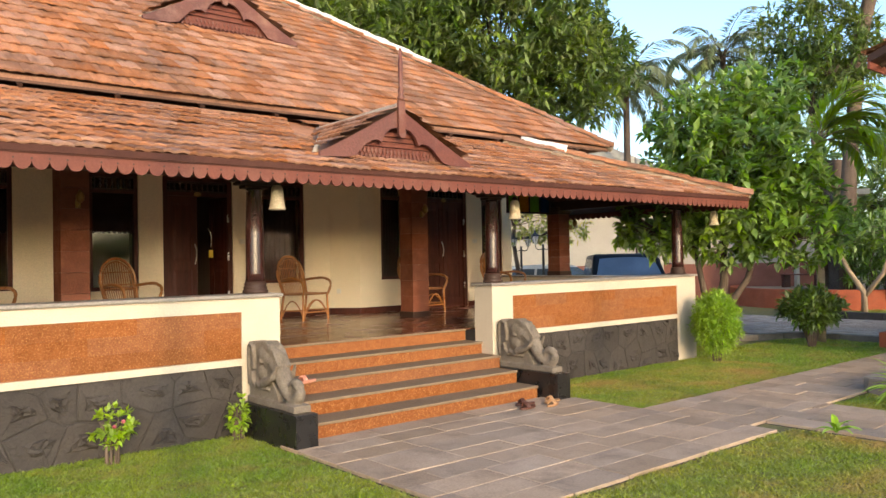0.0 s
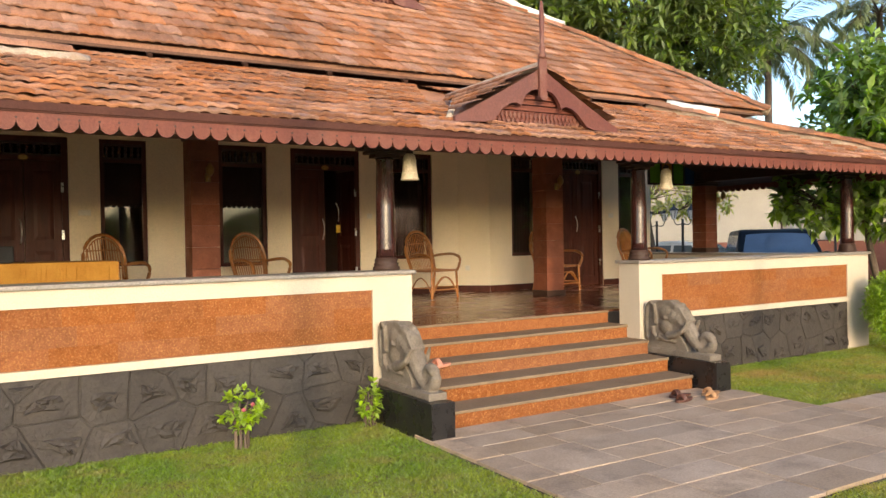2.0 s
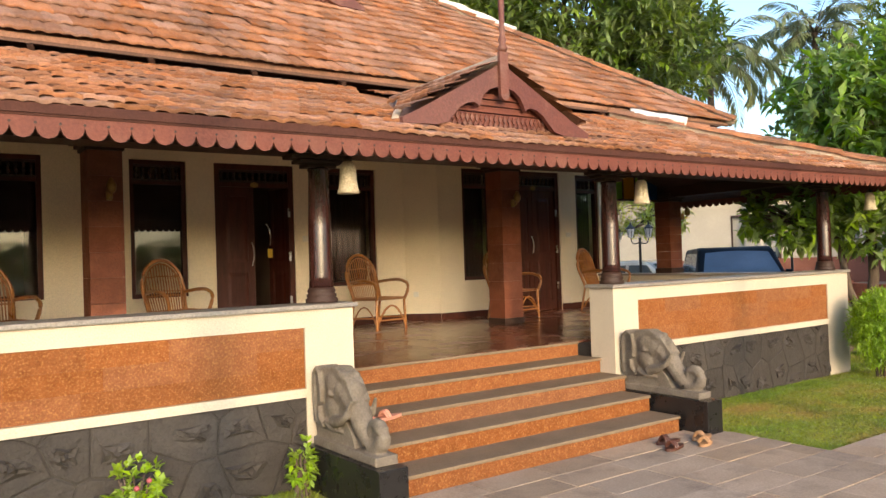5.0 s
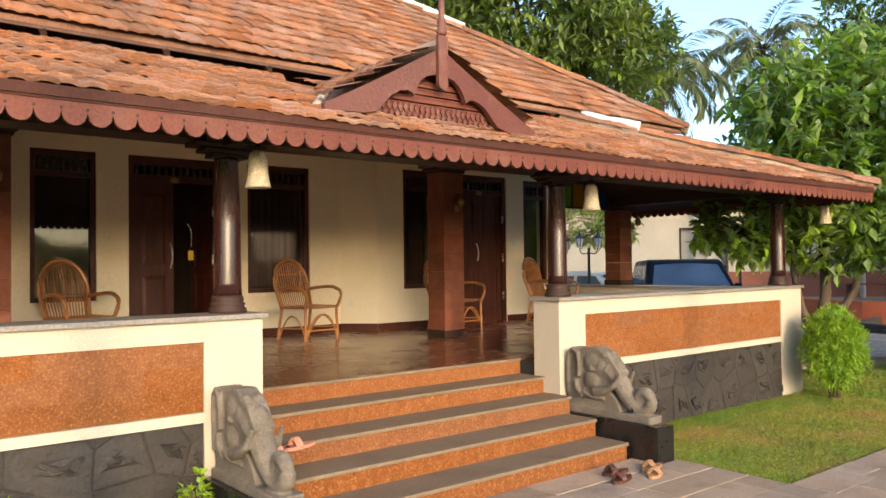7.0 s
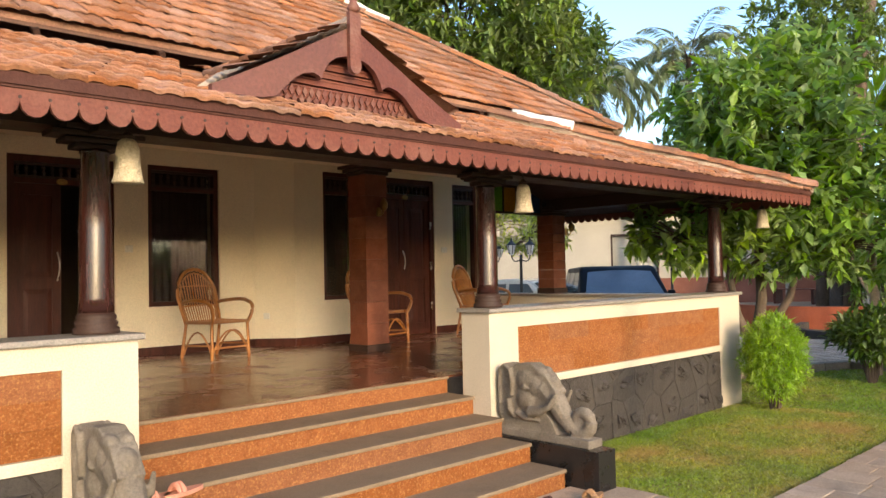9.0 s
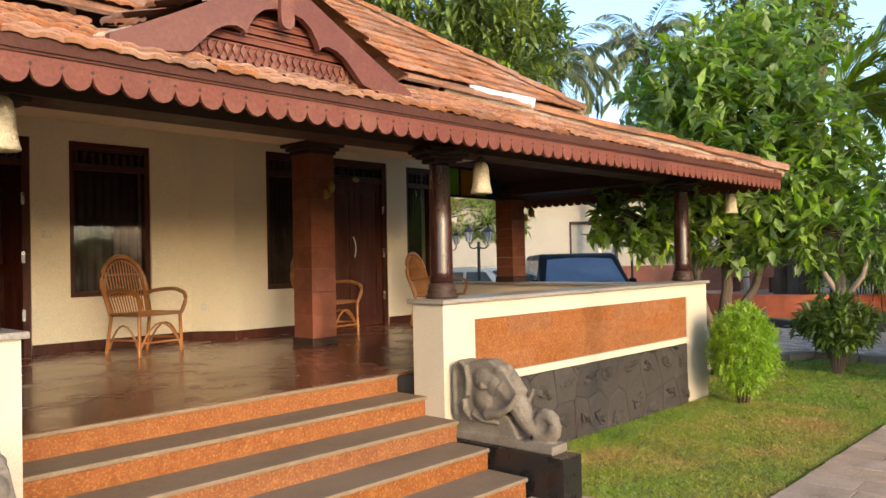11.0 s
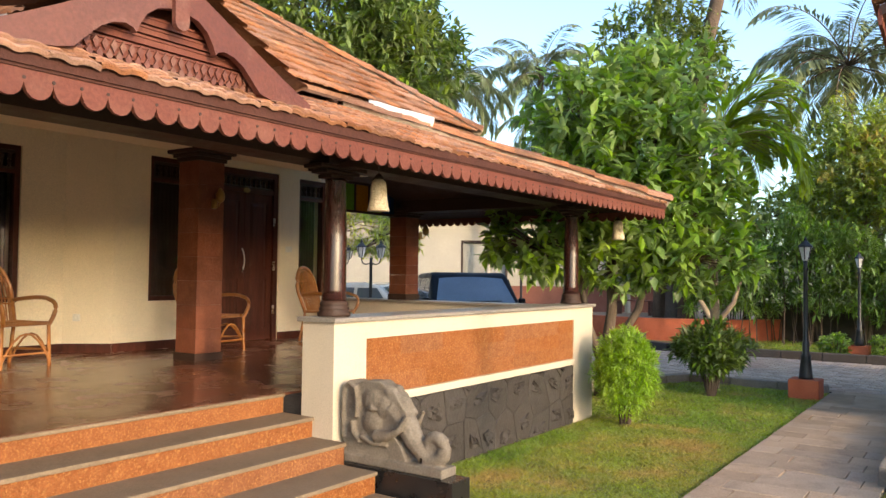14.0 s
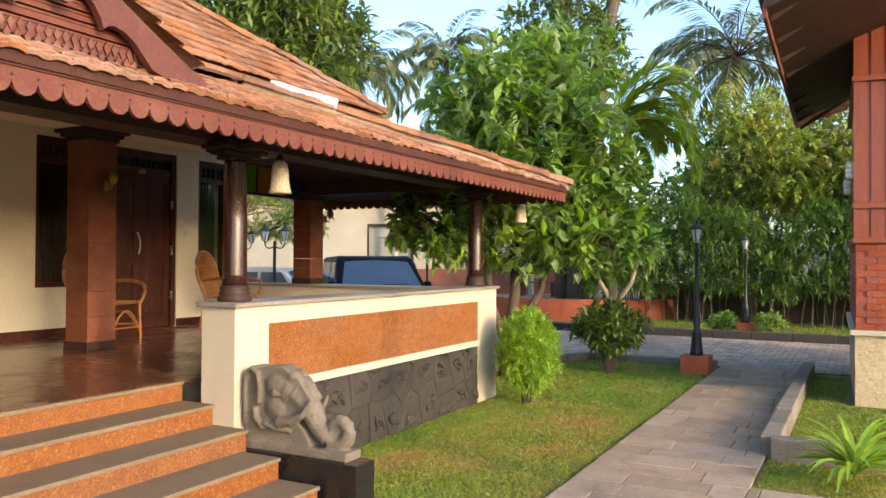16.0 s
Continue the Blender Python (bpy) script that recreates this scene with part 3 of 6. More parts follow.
structure(part("baseboard", bb, M["wood"]), "dark red oxide skirting", "skirting")
# dividing walls and ceiling of the rooms behind the wall, indoor shade in their colour
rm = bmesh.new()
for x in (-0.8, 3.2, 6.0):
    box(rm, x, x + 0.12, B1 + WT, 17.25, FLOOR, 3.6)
structure(part("wall_rooms", rm, M["room"]), "inner room walls, indoor dimness put in their colour", "wall")
structure(part("ceiling_rooms", boxm(-6, 11.41, B2 + WT, 17.25, 3.6, 3.68), M["room"]), "plaster room ceiling, indoor dimness put in its colour", "ceiling")

DOOR_N = [0]
WIN_N = [0]


def carved_rail(parent, x0, x1, y, z0, z1):
    """A pierced transom rail of small carved posts."""
    bm = bmesh.new()
    box(bm, x0, x1, y, y + 0.05, z1 - 0.03, z1)
    box(bm, x0, x1, y, y + 0.05, z0, z0 + 0.03)
    n = max(3, round((x1 - x0) / 0.085))
    for i in range(n):
        c = x0 + (i + 0.5) * (x1 - x0) / n
        lathe(bm, [(0.012, 0), (0.026, (z1 - z0 - 0.06) * 0.3), (0.012, (z1 - z0 - 0.06) * 0.55), (0.028, (z1 - z0 - 0.06) * 0.8), (0.01, z1 - z0 - 0.06)], 6, c, y + 0.025, z0 + 0.03)
    part("carved_transom", bm, M["darkwood"], parent, "dark carved transom rail")


def window(x0, x1, z0, z1, y, blind=None):
    WIN_N[0] += 1
    b = bmesh.new()
    f = 0.055
    box(b, x0, x0 + f, y + 0.03, y + 0.13, z0, z1)
    box(b, x1 - f, x1, y + 0.03, y + 0.13, z0, z1)
    box(b, x0 + f, x1 - f, y + 0.03, y + 0.13, z1 - f, z1)
    box(b, x0 + f, x1 - f, y + 0.03, y + 0.13, z0, z0 + f)
    box(b, x0 + f, x1 - f, y + 0.035, y + 0.125, z1 - 0.30, z1 - 0.26)
    w = structure(part("window_%d" % WIN_N[0], b, M["wood"]), "dark red wooden window with tinted glass", "window")
    carved_rail(w, x0 + f, x1 - f, y + 0.05, z1 - 0.26, z1 - f)
    pane = part("pane", boxm(x0 + f, x1 - f, y + 0.075, y + 0.081, z0 + f, z1 - 0.30), M["pane"], w, "reflective window pane")
    pane.visible_shadow = False
    if blind:
        n = max(4, round((x1 - x0 - 2 * f) / 0.075))
        ww = (x1 - x0 - 2 * f) / n
        out = [(x0 + f, z1 - 0.30), (x0 + f, blind + 0.05)]
        for i in range(n):
            for k in range(1, 6):
                a = math.pi * k / 5
                out.append((x0 + f + ww * (i + 0.5) - ww / 2 * math.cos(a), blind + 0.05 - 0.04 * math.sin(a)))
        out.append((x1 - f, z1 - 0.30))
        part("roller_blind", slab(bmesh.new(), out, y + 0.10, y + 0.104), M["blind"], w, "dark brown scalloped roller blind")
    else:
        cur = bmesh.new()
        xs = [x0 + f + (x1 - x0 - 2 * f) * i / 40 for i in range(41)]
        ra = [cur.verts.new((x, y + 0.19 + 0.018 * math.sin(i * 1.3), z0 + 0.02)) for i, x in enumerate(xs)]
        rb = [cur.verts.new((x, y + 0.19 + 0.018 * math.sin(i * 1.3), z1 - 0.05)) for i, x in enumerate(xs)]
        for i in range(40):
            cur.faces.new((ra[i], ra[i + 1], rb[i + 1], rb[i]))
        part("curtain", cur, M["blind"], w, "dark brown curtain", smooth=True)
    return w


def door_leaf(parent, w, h, name="door_leaf"):
    """A panelled leaf, hinged at x = 0, in the xz plane."""
    bm = boxm(0.0, w, 0.012, 0.05, 0.0, h)
    for a, b in ((0.0, 0.09), (w - 0.09, w)):
        box(bm, a, b, 0.0, 0.012, 0, h)
    for a, b in ((0.0, 0.16), (h * 0.42, h * 0.42 + 0.12), (h - 0.12, h)):
        box(bm, 0.09, w - 0.09, 0.0, 0.012, a, b)
    leaf = part(name, bm, M["wood"], parent, "panelled dark red wooden leaf")
    for a, b in ((0.16, h * 0.42), (h * 0.42 + 0.12, h - 0.12)):
        pb = bmesh.new()
        o = [pb.verts.new((x, 0.0115, z)) for x, z in ((0.10, a + 0.01), (w - 0.10, a + 0.01), (w - 0.10, b - 0.01), (0.10, b - 0.01))]
        i_ = [pb.verts.new((x, 0.001, z)) for x, z in ((0.14, a + 0.06), (w - 0.14, a + 0.06), (w - 0.14, b - 0.06), (0.14, b - 0.06))]
        pb.faces.new(i_)
        for k in range(4):
            pb.faces.new((o[k], o[(k + 1) % 4], i_[(k + 1) % 4], i_[k]))
        part("raised_panel", pb, M["wood"], leaf)
    return leaf


def door(x0, x1, z1, y, open_right):
    DOOR_N[0] += 1
    f = 0.075
    b = bmesh.new()
    box(b, x0, x0 + f, y + 0.02, y + 0.16, FLOOR, z1)
    box(b, x1 - f, x1, y + 0.02, y + 0.16, FLOOR, z1)
    box(b, x0 + f, x1 - f, y + 0.02, y + 0.16, z1 - f, z1)
    box(b, x0 + f, x1 - f, y + 0.03, y + 0.15, z1 - 0.30, z1 - 0.245)
    d = structure(part("door_%d" % DOOR_N[0], b, M["wood"]), "dark red double door, one leaf open" if open_right else "closed dark red double door", "door")
    carved_rail(d, x0 + f, x1 - f, y + 0.05, z1 - 0.245, z1 - f)
    w, h = (x1 - x0 - 2 * f) / 2, z1 - 0.30 - FLOOR - 0.01
    a = door_leaf(d, w - 0.004, h)
    a.location = (x0 + f, y + 0.06, FLOOR + 0.008)
    c = door_leaf(d, w - 0.004, h)
    c.matrix_world = pose(x1 - f, y + 0.06, FLOOR + 0.008, 0, 0, 0) @ Matrix.Rotation(radians(-80 if open_right else 0), 4, "Z") @ Matrix.Translation((-(w - 0.004), 0, 0))
    hb = bmesh.new()
    tube(hb, arc((w - 0.05, -0.02, h * 0.46), (w - 0.05, -0.02, h * 0.62), (w - 0.035, -0.055, h * 0.54)), 0.009)
    part("door_handle", hb, M["chrome"], a, "steel pull handle")
    hi = bmesh.new()
    for zz in (FLOOR + 0.35, FLOOR + 0.95, FLOOR + 1.55):
        box(hi, x1 - f - 0.012, x1 - f + 0.02, y + 0.008, y + 0.02, zz, zz + 0.12)
    part("hinge", hi, M["chrome"], d, "steel hinges")
    pl = lathe(bmesh.new(), [(0.05, 0), (0.06, 0.006), (0.05, 0.012)], 20)
    p = part("number_plaque", pl, M["brass"], d, "oval brass plaque")
    p.matrix_world = pose((x0 + x1) / 2, y + 0.03, z1 - 0.272, 90) @ Matrix.Diagonal((1, 0.6, 1, 1))
    return d


for o in OPEN1[:5] + OPEN1[5:]:
    if o[2] == FLOOR:
        door(o[0], o[1], o[3], B1, o[0] > 4)
    else:
        window(o[0], o[1], o[2], o[3], B1, 2.08 if 2 < o[0] < 4 else None)
for o in OPEN2:
    if o[2] == FLOOR:
        door(o[0], o[1], o[3], B2, False)
    else:
        window(o[0], o[1], o[2], o[3], B2, None)

# veranda beam and ceiling
structure(part("beam_front", boxm(-6, 11.66, 7.50, 7.80, 2.50, 2.66), M["darkwood"]), "dark wooden beam over the veranda columns", "beam")
structure(part("beam_middle", boxm(-6, 11.66, 9.95, 10.37, 2.92, 3.22), M["cream"]), "cream painted beam over the inner pillars", "beam")
structure(part("beam_side", boxm(11.35, 11.66, 7.80, 10.0, 2.50, 2.66), M["darkwood"]), "dark wooden beam over the side opening", "beam")

# ---- roofs ----
LS, US = 0.35, 0.68
LY, LZ, LX = 6.50, 2.49, 12.05       # lower eave line and its corner
UY, UZ, UX = 9.12, 3.60, 11.98       # upper eave line and its corner
UTOP = 13.65
LTOP = 9.35


def lower_z(y):
    return LZ + (y - LY) * LS


def upper_z(y):
    return UZ + (y - UY) * US


def sheet(name, corners, material, label, t=0.05):
    bm = bmesh.new()
    top = [bm.verts.new(c) for c in corners]
    bot = [bm.verts.new((c[0], c[1], c[2] - t)) for c in corners]
    bm.faces.new(top)
    bm.faces.new(bot[::-1])
    k = len(corners)
    for i in range(k):
        bm.faces.new((top[(i + 1) % k], top[i], bot[i], bot[(i + 1) % k]))
    return structure(part(name, bm, material), label, "roof")


dz = 0.014
for nm, y0, y1, fz, xe in (("ceiling_eave", LY + 0.06, LTOP, lower_z, lambda y: LX - 0.06 - max(0, y - LY - 0.06)), ("ceiling_upper_eave", UY + 0.06, UTOP - 0.3, upper_z, lambda y: UX - 0.06 - max(0, y - UY - 0.06))):
    structure(sheet(nm, [(-6.45, y0, fz(y0) - 0.068), (xe(y0), y0, fz(y0) - 0.068), (xe(y1), y1, fz(y1) - 0.068), (-6.45, y1, fz(y1) - 0.068)], M["eaveboards"], "dark boarding under the tiles", 0.03), "dark boarding under the tiles", "ceiling")
roof_low = sheet("roof_lower", [(-6.5, LY + 0.05, lower_z(LY + .05) - dz), (LX - 0.05, LY + 0.05, lower_z(LY + .05) - dz), (LX - (LTOP - LY), LTOP, lower_z(LTOP) - dz), (-6.5, LTOP, lower_z(LTOP) - dz)], M["tile"], "lower roof slope of weathered terracotta tiles")
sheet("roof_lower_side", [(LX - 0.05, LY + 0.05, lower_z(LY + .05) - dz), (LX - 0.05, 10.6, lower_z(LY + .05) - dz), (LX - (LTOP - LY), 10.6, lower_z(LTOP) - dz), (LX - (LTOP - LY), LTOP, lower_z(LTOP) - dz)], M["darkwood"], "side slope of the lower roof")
inner = [(-6.5, LTOP, lower_z(LTOP) - 0.1), (11.6, LTOP, lower_z(LTOP) - 0.1), (11.6, B1 + 0.2, 3.62), (-6.5, B1 + 0.2, 3.62)]
structure(sheet("ceiling_veranda", inner, M["cream"], "cream veranda ceiling"), "cream veranda ceiling", "ceiling")
roof_up = sheet("roof_upper", [(-6.5, UY + 0.05, upper_z(UY + .05) - dz), (UX - 0.05, UY + 0.05, upper_z(UY + .05) - dz), (UX - (UTOP - UY), UTOP, upper_z(UTOP) - dz), (-6.5, UTOP, upper_z(UTOP) - dz)], M["tile"], "upper roof slope of terracotta tiles")
sheet("roof_upper_side", [(UX - 0.05, UY + 0.05, upper_z(UY + .05) - dz), (UX - 0.05, 2 * UTOP - UY, upper_z(UY + .05) - dz), (UX - (UTOP - UY), UTOP, upper_z(UTOP) - dz)], M["tile"], "hipped end of the upper roof")
sheet("roof_upper_back", [(-6.5, UTOP, upper_z(UTOP) - dz), (UX - (UTOP - UY), UTOP, upper_z(UTOP) - dz), (UX - 0.05, 2 * UTOP - UY, upper_z(UY + .05) - dz), (-6.5, 2 * UTOP - UY, upper_z(UY + .05) - dz)], M["tile"], "rear slope of the upper roof")
structure(part("wall_under_roof", boxm(-6.5, 11.0, LTOP + 0.12, LTOP + 0.22, lower_z(LTOP) - 0.2, upper_z(LTOP) - 0.08), M["darkwood"]), "dark boarding between the two roofs", "wall")
rb = bmesh.new()
for i in range(18):
    x = -5.6 + i * 0.98
    tube(rb, [(x, UY + 0.04, upper_z(UY) - 0.10), (x, LTOP + 0.2, upper_z(LTOP + 0.2) - 0.10)], 0.035, 4)
part("rafter_ends", rb, M["darkwood"], roof_up)["kind"] = "stuff"

TW = 0.225
prof = [(-TW / 2, 0.016), (-0.088, 0.024), (-0.055, 0.024), (-0.022, 0.012), (0.004, 0.012), (0.036, 0.024), (0.072, 0.024), (TW / 2 + 0.004, 0.013)]


def tile_arrays(length):
    """One interlocking tile with two soft rolls, its thick front edge and its side edge."""
    v, f = [], []
    n = len(prof)
    for y, up in ((0.006, 0.042), (0.0, 0.035), (0.003, 0.0145), (length, 0.002)):
        v += [(u, y, h + up) for u, h in prof]
    for i in range(n - 1):
        f.append((i, i + 1, 3 * n + i + 1, 3 * n + i))
        f.append((n + i, n + i + 1, i + 1, i))
        f.append((2 * n + i, 2 * n + i + 1, n + i + 1, n + i))
    return np.array(v), np.array(f)


def tile_slope(parent, slope, y0, z0, rows, pitch, x_of_hip, gaps, near):
    """Courses of tiles from the eave up; those within near=(x0, x1, rows) are objects of their own."""
    tv, tf = tile_arrays(pitch * 1.22)
    me = bpy.data.meshes.new("roof_tile")
    me.from_pydata([tuple(p) for p in tv], [], [tuple(int(i) for i in q) for q in tf])
    me.materials.append(M["tile"])
    c, s = 1 / math.hypot(1, slope), slope / math.hypot(1, slope)
    rnd = random.Random(rows)
    V, F, count = [], [], 0
    ang = math.degrees(math.atan(slope))
    for r in range(rows):
        d = r * pitch
        y, z = y0 + d * c, z0 + d * s
        x = -6.4 + (0.5 * TW if r % 2 else 0)
        wob = [rnd.uniform(-1, 1) for _ in range(4)]
        while x < x_of_hip(y) - 0.06:
            if not any(g(x, y) for g in gaps):
                sag = 0.010 * math.sin(x * 0.9 + wob[0]) + 0.006 * math.sin(x * 2.3 + wob[1] * 3)
                m = pose(x, y + rnd.uniform(-0.007, 0.007) + sag, z + rnd.uniform(-0.004, 0.006) + sag * 0.6, ang + rnd.uniform(-0.6, 0.6), rnd.uniform(-0.8, 0.8), rnd.uniform(-1.0, 1.0))
                if near and near[0] < x < near[1] and r < near[2]:
                    ob = new("roof_tile", me)
                    ob.parent = parent
                    ob.matrix_world = m
                else:
                    mm = np.array(m)
                    V.append(tv @ mm[:3, :3].T + mm[:3, 3])
                    F.append(tf + count * len(tv))
                    count += 1
            x += TW
    raw("roof_tiles", np.concatenate(V), np.concatenate(F), M["tile"], parent, "weathered terracotta roof tiles")["kind"] = "stuff"


def behind_gable(cx, half, y0, slope_in):
    return lambda x, y: y > y0 and abs(x - cx) < half - (y - y0) * slope_in


tile_slope(roof_low, LS, LY, LZ, 12, 0.255, lambda y: LX - (y - LY), [behind_gable(5.42, 0.9, 7.06, 0.38)], (2.4, 8.6, 11))
tile_slope(roof_up, US, UY, UZ, 20, 0.272, lambda y: UX - (y - UY), [], None)


def ridge_caps(parent, p, q, r, material, length=0.34, name="ridge_tile"):
    p, q = Vector(p), Vector(q)
    L = (q - p).length
    n = round(L / length)
    d = (q - p).normalized()
    bm = bmesh.new()
    ra, rb_ = [], []
    for i in range(7):
        a = math.pi * i / 6
        ra.append(bm.verts.new((0, -r * 1.08 * math.cos(a), r * 0.72 * math.sin(a))))
        rb_.append(bm.verts.new((L / n * 1.06, -r * 0.92 * math.cos(a), r * 0.60 * math.sin(a))))
    for i in range(6):
        bm.faces.new((ra[i], rb_[i], rb_[i + 1], ra[i + 1]))
    bm.faces.new(ra)
    me = bpy.data.meshes.new(name)
    bm.to_mesh(me)
    bm.free()
    me.materials.append(material)
    rot = d.to_track_quat("X", "Z").to_matrix().to_4x4()
    rnd = random.Random(7)
    for i in range(n):
        ob = new(name, me)
        ob.parent = parent
        ob.matrix_world = Matrix.Translation(p + d * (L * i / n)) @ rot @ pose(0, 0, rnd.uniform(-0.006, 0.01), rnd.uniform(-4, 4), rnd.uniform(-1, 1), rnd.uniform(-2, 2))


def mortar_line(parent, p, q, r, material, name, seed, label):
    rnd = random.Random(seed)
    p, q = Vector(p), Vector(q)
    bm = bmesh.new()
    n = max(3, int((q - p).length / 0.12))
    pts = [p.lerp(q, i / n) + Vector((rnd.uniform(-.02, .02), rnd.uniform(-.02, .02), rnd.uniform(-.015, .012))) for i in range(n + 1)]
    tube(bm, pts, r, 7)
    return part(name, bm, material, parent, label, smooth=True)


LH0, LH1 = (LX, LY, LZ + 0.07), (LX - (LTOP - LY) + 0.1, LTOP - 0.1, lower_z(LTOP) + 0.06)
UH0, UH1 = (UX, UY, UZ + 0.03), (UX - (UTOP - UY), UTOP, upper_z(UTOP) + 0.03)
mortar_line(roof_low, LH0, LH1, 0.085, M["mortar"], "hip_mortar", 1, "grey mortar bed of the hip")
mortar_line(roof_up, UH0, UH1, 0.085, M["mortar"], "hip_mortar", 2, "grey mortar bed of the hip")
ridge_caps(roof_low, LH0, LH1, 0.13, M["tile"])
ridge_caps(roof_up, UH0, UH1, 0.13, M["tile"])
ridge_caps(roof_up, (-6.4, UTOP, upper_z(UTOP) + 0.03), UH1, 0.14, M["tile"])
capA = Vector(UH0).lerp(Vector(UH1), 0.52)
mortar_line(roof_up, capA + Vector((0, 0, 0.05)), Vector(UH1) + Vector((0, 0, 0.05)), 0.10, M["whitecement"], "white_cap", 3, "white cement hip cap")
hipA = Vector(LH0).lerp(Vector(LH1), 0.74)
mortar_line(roof_low, hipA + Vector((-0.02, -0.02, 0.06)), Vector(LH0).lerp(Vector(LH1), 0.93) + Vector((0, 0, 0.05)), 0.085, M["whitecement"], "white_cap", 4, "white cement hip cap")


cz_ = lower_z(8.72) + 0.07
ridge_caps(roof_low, (-6.0, 8.72, cz_), (1.45, 8.72, cz_), 0.14, M["tile"])
mortar_line(roof_low, (0.75, 8.62, cz_ - 0.06), (1.60, 8.66, cz_ - 0.05), 0.055, M["mortar"], "capping_mortar", 6, "grey cement below the capping tiles")


# fascia boards with a scalloped lower edge
def scallops(name, length, pitch, parent_m, label):
    n = round(length / pitch)
    p = length / n
    out = [(0, 0.0)]
    out.append((0, -0.125))
    for i in range(n):
        for k in range(0, 7):
            a = math.pi * (0.04 + 0.92 * k / 6)
            out.append((p * (i + 0.5) - p / 2 * 0.97 * math.cos(a), -0.125 - 0.062 * math.sin(a)))
        out.append((p * (i + 1), -0.118))
    out.append((length, 0.0))
    b = slab(bmesh.new(), out, 0, 0.022)
    ob = part(name, b, M["fascia"])
    structure(ob, label, "fascia")
    ob.matrix_world = parent_m
    mold = boxm(0, length, -0.018, 0.0, -0.055, 0.0)
    box(mold, 0, length, -0.008, 0.0, -0.068, -0.0555)
    part("moulding", mold, M["eaveboard"], ob, "dark maroon top moulding")
    dots = bmesh.new()
    for i in range(n + 1):
        lathe(dots, [(0.008, 0.0), (0.008, 0.003)], 8, 0, 0, 0)
        for v in list(dots.verts)[-16:]:
            v.co = Vector((p * i + v.co.x, -0.0035 + v.co.z, -0.104 + v.co.y))
    part("drilled_holes", dots, M["darkwood"], ob, "dark drilled holes")["kind"] = "stuff"
    return ob


scallops("fascia_front", 18.3, 0.122, pose(-6.3, LY + 0.02, LZ + 0.035), "maroon scalloped fascia board under the eave")
scallops("fascia_side", 4.0, 0.122, pose(LX - 0.03, LY + 0.03, LZ + 0.035, 0, 0, 90), "maroon scalloped fascia board along the side eave")

# ---- columns and pillars ----
def column(x, y, z0, z1, r):
    c = thing("veranda_column", (x, y, z0), "turned dark rosewood column standing on the granite coping", "column", "veranda columns")
    h = z1 - z0
    part("base", lathe(bmesh.new(), [(r * 1.38, 0), (r * 1.38, 0.03), (r * 1.2, 0.04), (r * 1.28, 0.055), (r * 1.28, 0.065), (r * 1.12, 0.075), (r * 1.2, 0.088), (r * 1.2, 0.098), (r * 1.05, 0.12)], 28), M["darkwood"], c, "dark turned base", smooth=True)
    part("shaft", lathe(bmesh.new(), [(r * 1.05, 0.12), (r, 0.2), (r * 0.98, h * 0.5), (r * 0.84, h - 0.17), (r * 0.95, h - 0.16), (r * 0.84, h - 0.14)], 28), M["column"], c, "glossy red-brown shaft", smooth=True)
    for i, (w, t) in enumerate(((0.13, 0.03), (0.19, 0.028), (0.26, 0.03), (0.19, 0.035))):
        part("capital_plate", boxm(-w, w, -0.07 - i * 0.012, 0.07 + i * 0.012, h - 0.145 + i * 0.034, h - 0.145 + i * 0.034 + t, bevel=0.006), M["darkwood"], c)
    part("capital_arm", boxm(-0.07, 0.07, -0.24, 0.24, h - 0.07, h - 0.02, bevel=0.008), M["darkwood"], c)
    return c


for x in (4.01, 7.33, 11.50):
    column(x, 7.5, 1.32, 2.52, 0.092)
column(-0.2, 7.5, 1.32, 2.52, 0.092)
column(-4.0, 7.5, 1.32, 2.52, 0.092)


def pillar(x, y, z0, z1, w):
    p = thing("veranda_pillar", (x, y, z0), "square red-brown laterite pillar with dark wooden capital", "pillar", "inner veranda pillars")
    h, n = z1 - z0, 8
    part("plinth", boxm(-w / 2 - 0.015, w / 2 + 0.015, -w / 2 - 0.015, w / 2 + 0.015, 0, 0.08, bevel=0.006), M["darkwood"], p)
    for i in range(n):
        a, b = 0.08 + (h - 0.2) * i / n, 0.08 + (h - 0.2) * (i + 1) / n
        part("block", boxm(-w / 2, w / 2, -w / 2, w / 2, a + 0.001, b - 0.001, bevel=0.004), M["pillar"], p)
    for i, e in enumerate((0.02, 0.05, 0.09)):
        part("capital", boxm(-w / 2 - e, w / 2 + e, -w / 2 - e, w / 2 + e, h - 0.12 + i * 0.04, h - 0.12 + i * 0.04 + 0.04, bevel=0.008), M["darkwood"], p)
    return p


def wall_lamp(x, y, z, rz):
    l = thing("wall_lamp", (x, y, z), "small brass wall lamp on a pillar", "lamp", rz=rz)
    part("backplate", lathe(bmesh.new(), [(0.03, -0.05), (0.035, 0), (0.03, 0.05)], 12), M["brass"], l)
    part("arm", tube(bmesh.new(), arc((0, 0, 0), (0, -0.09, 0.03), (0, -0.06, -0.03)), 0.008), M["brass"], l)
    part("shade", lathe(bmesh.new(), [(0.02, 0), (0.045, 0.03), (0.05, 0.08), (0.03, 0.12), (0.01, 0.15)], 14, 0, -0.09, 0.01), M["brass"], l, smooth=True)


PW = 0.325
for x in (-2.2, 2.98, 8.14):
    pillar(x, 10.16, FLOOR, 2.92, PW)
    wall_lamp(x + 0.03, 10.16 - PW / 2 - 0.012, 2.36, 0)
pillar(11.56, 10.10, 1.296, 2.56, 0.29)
wall_lamp(11.79, 10.0, 2.2, 60)

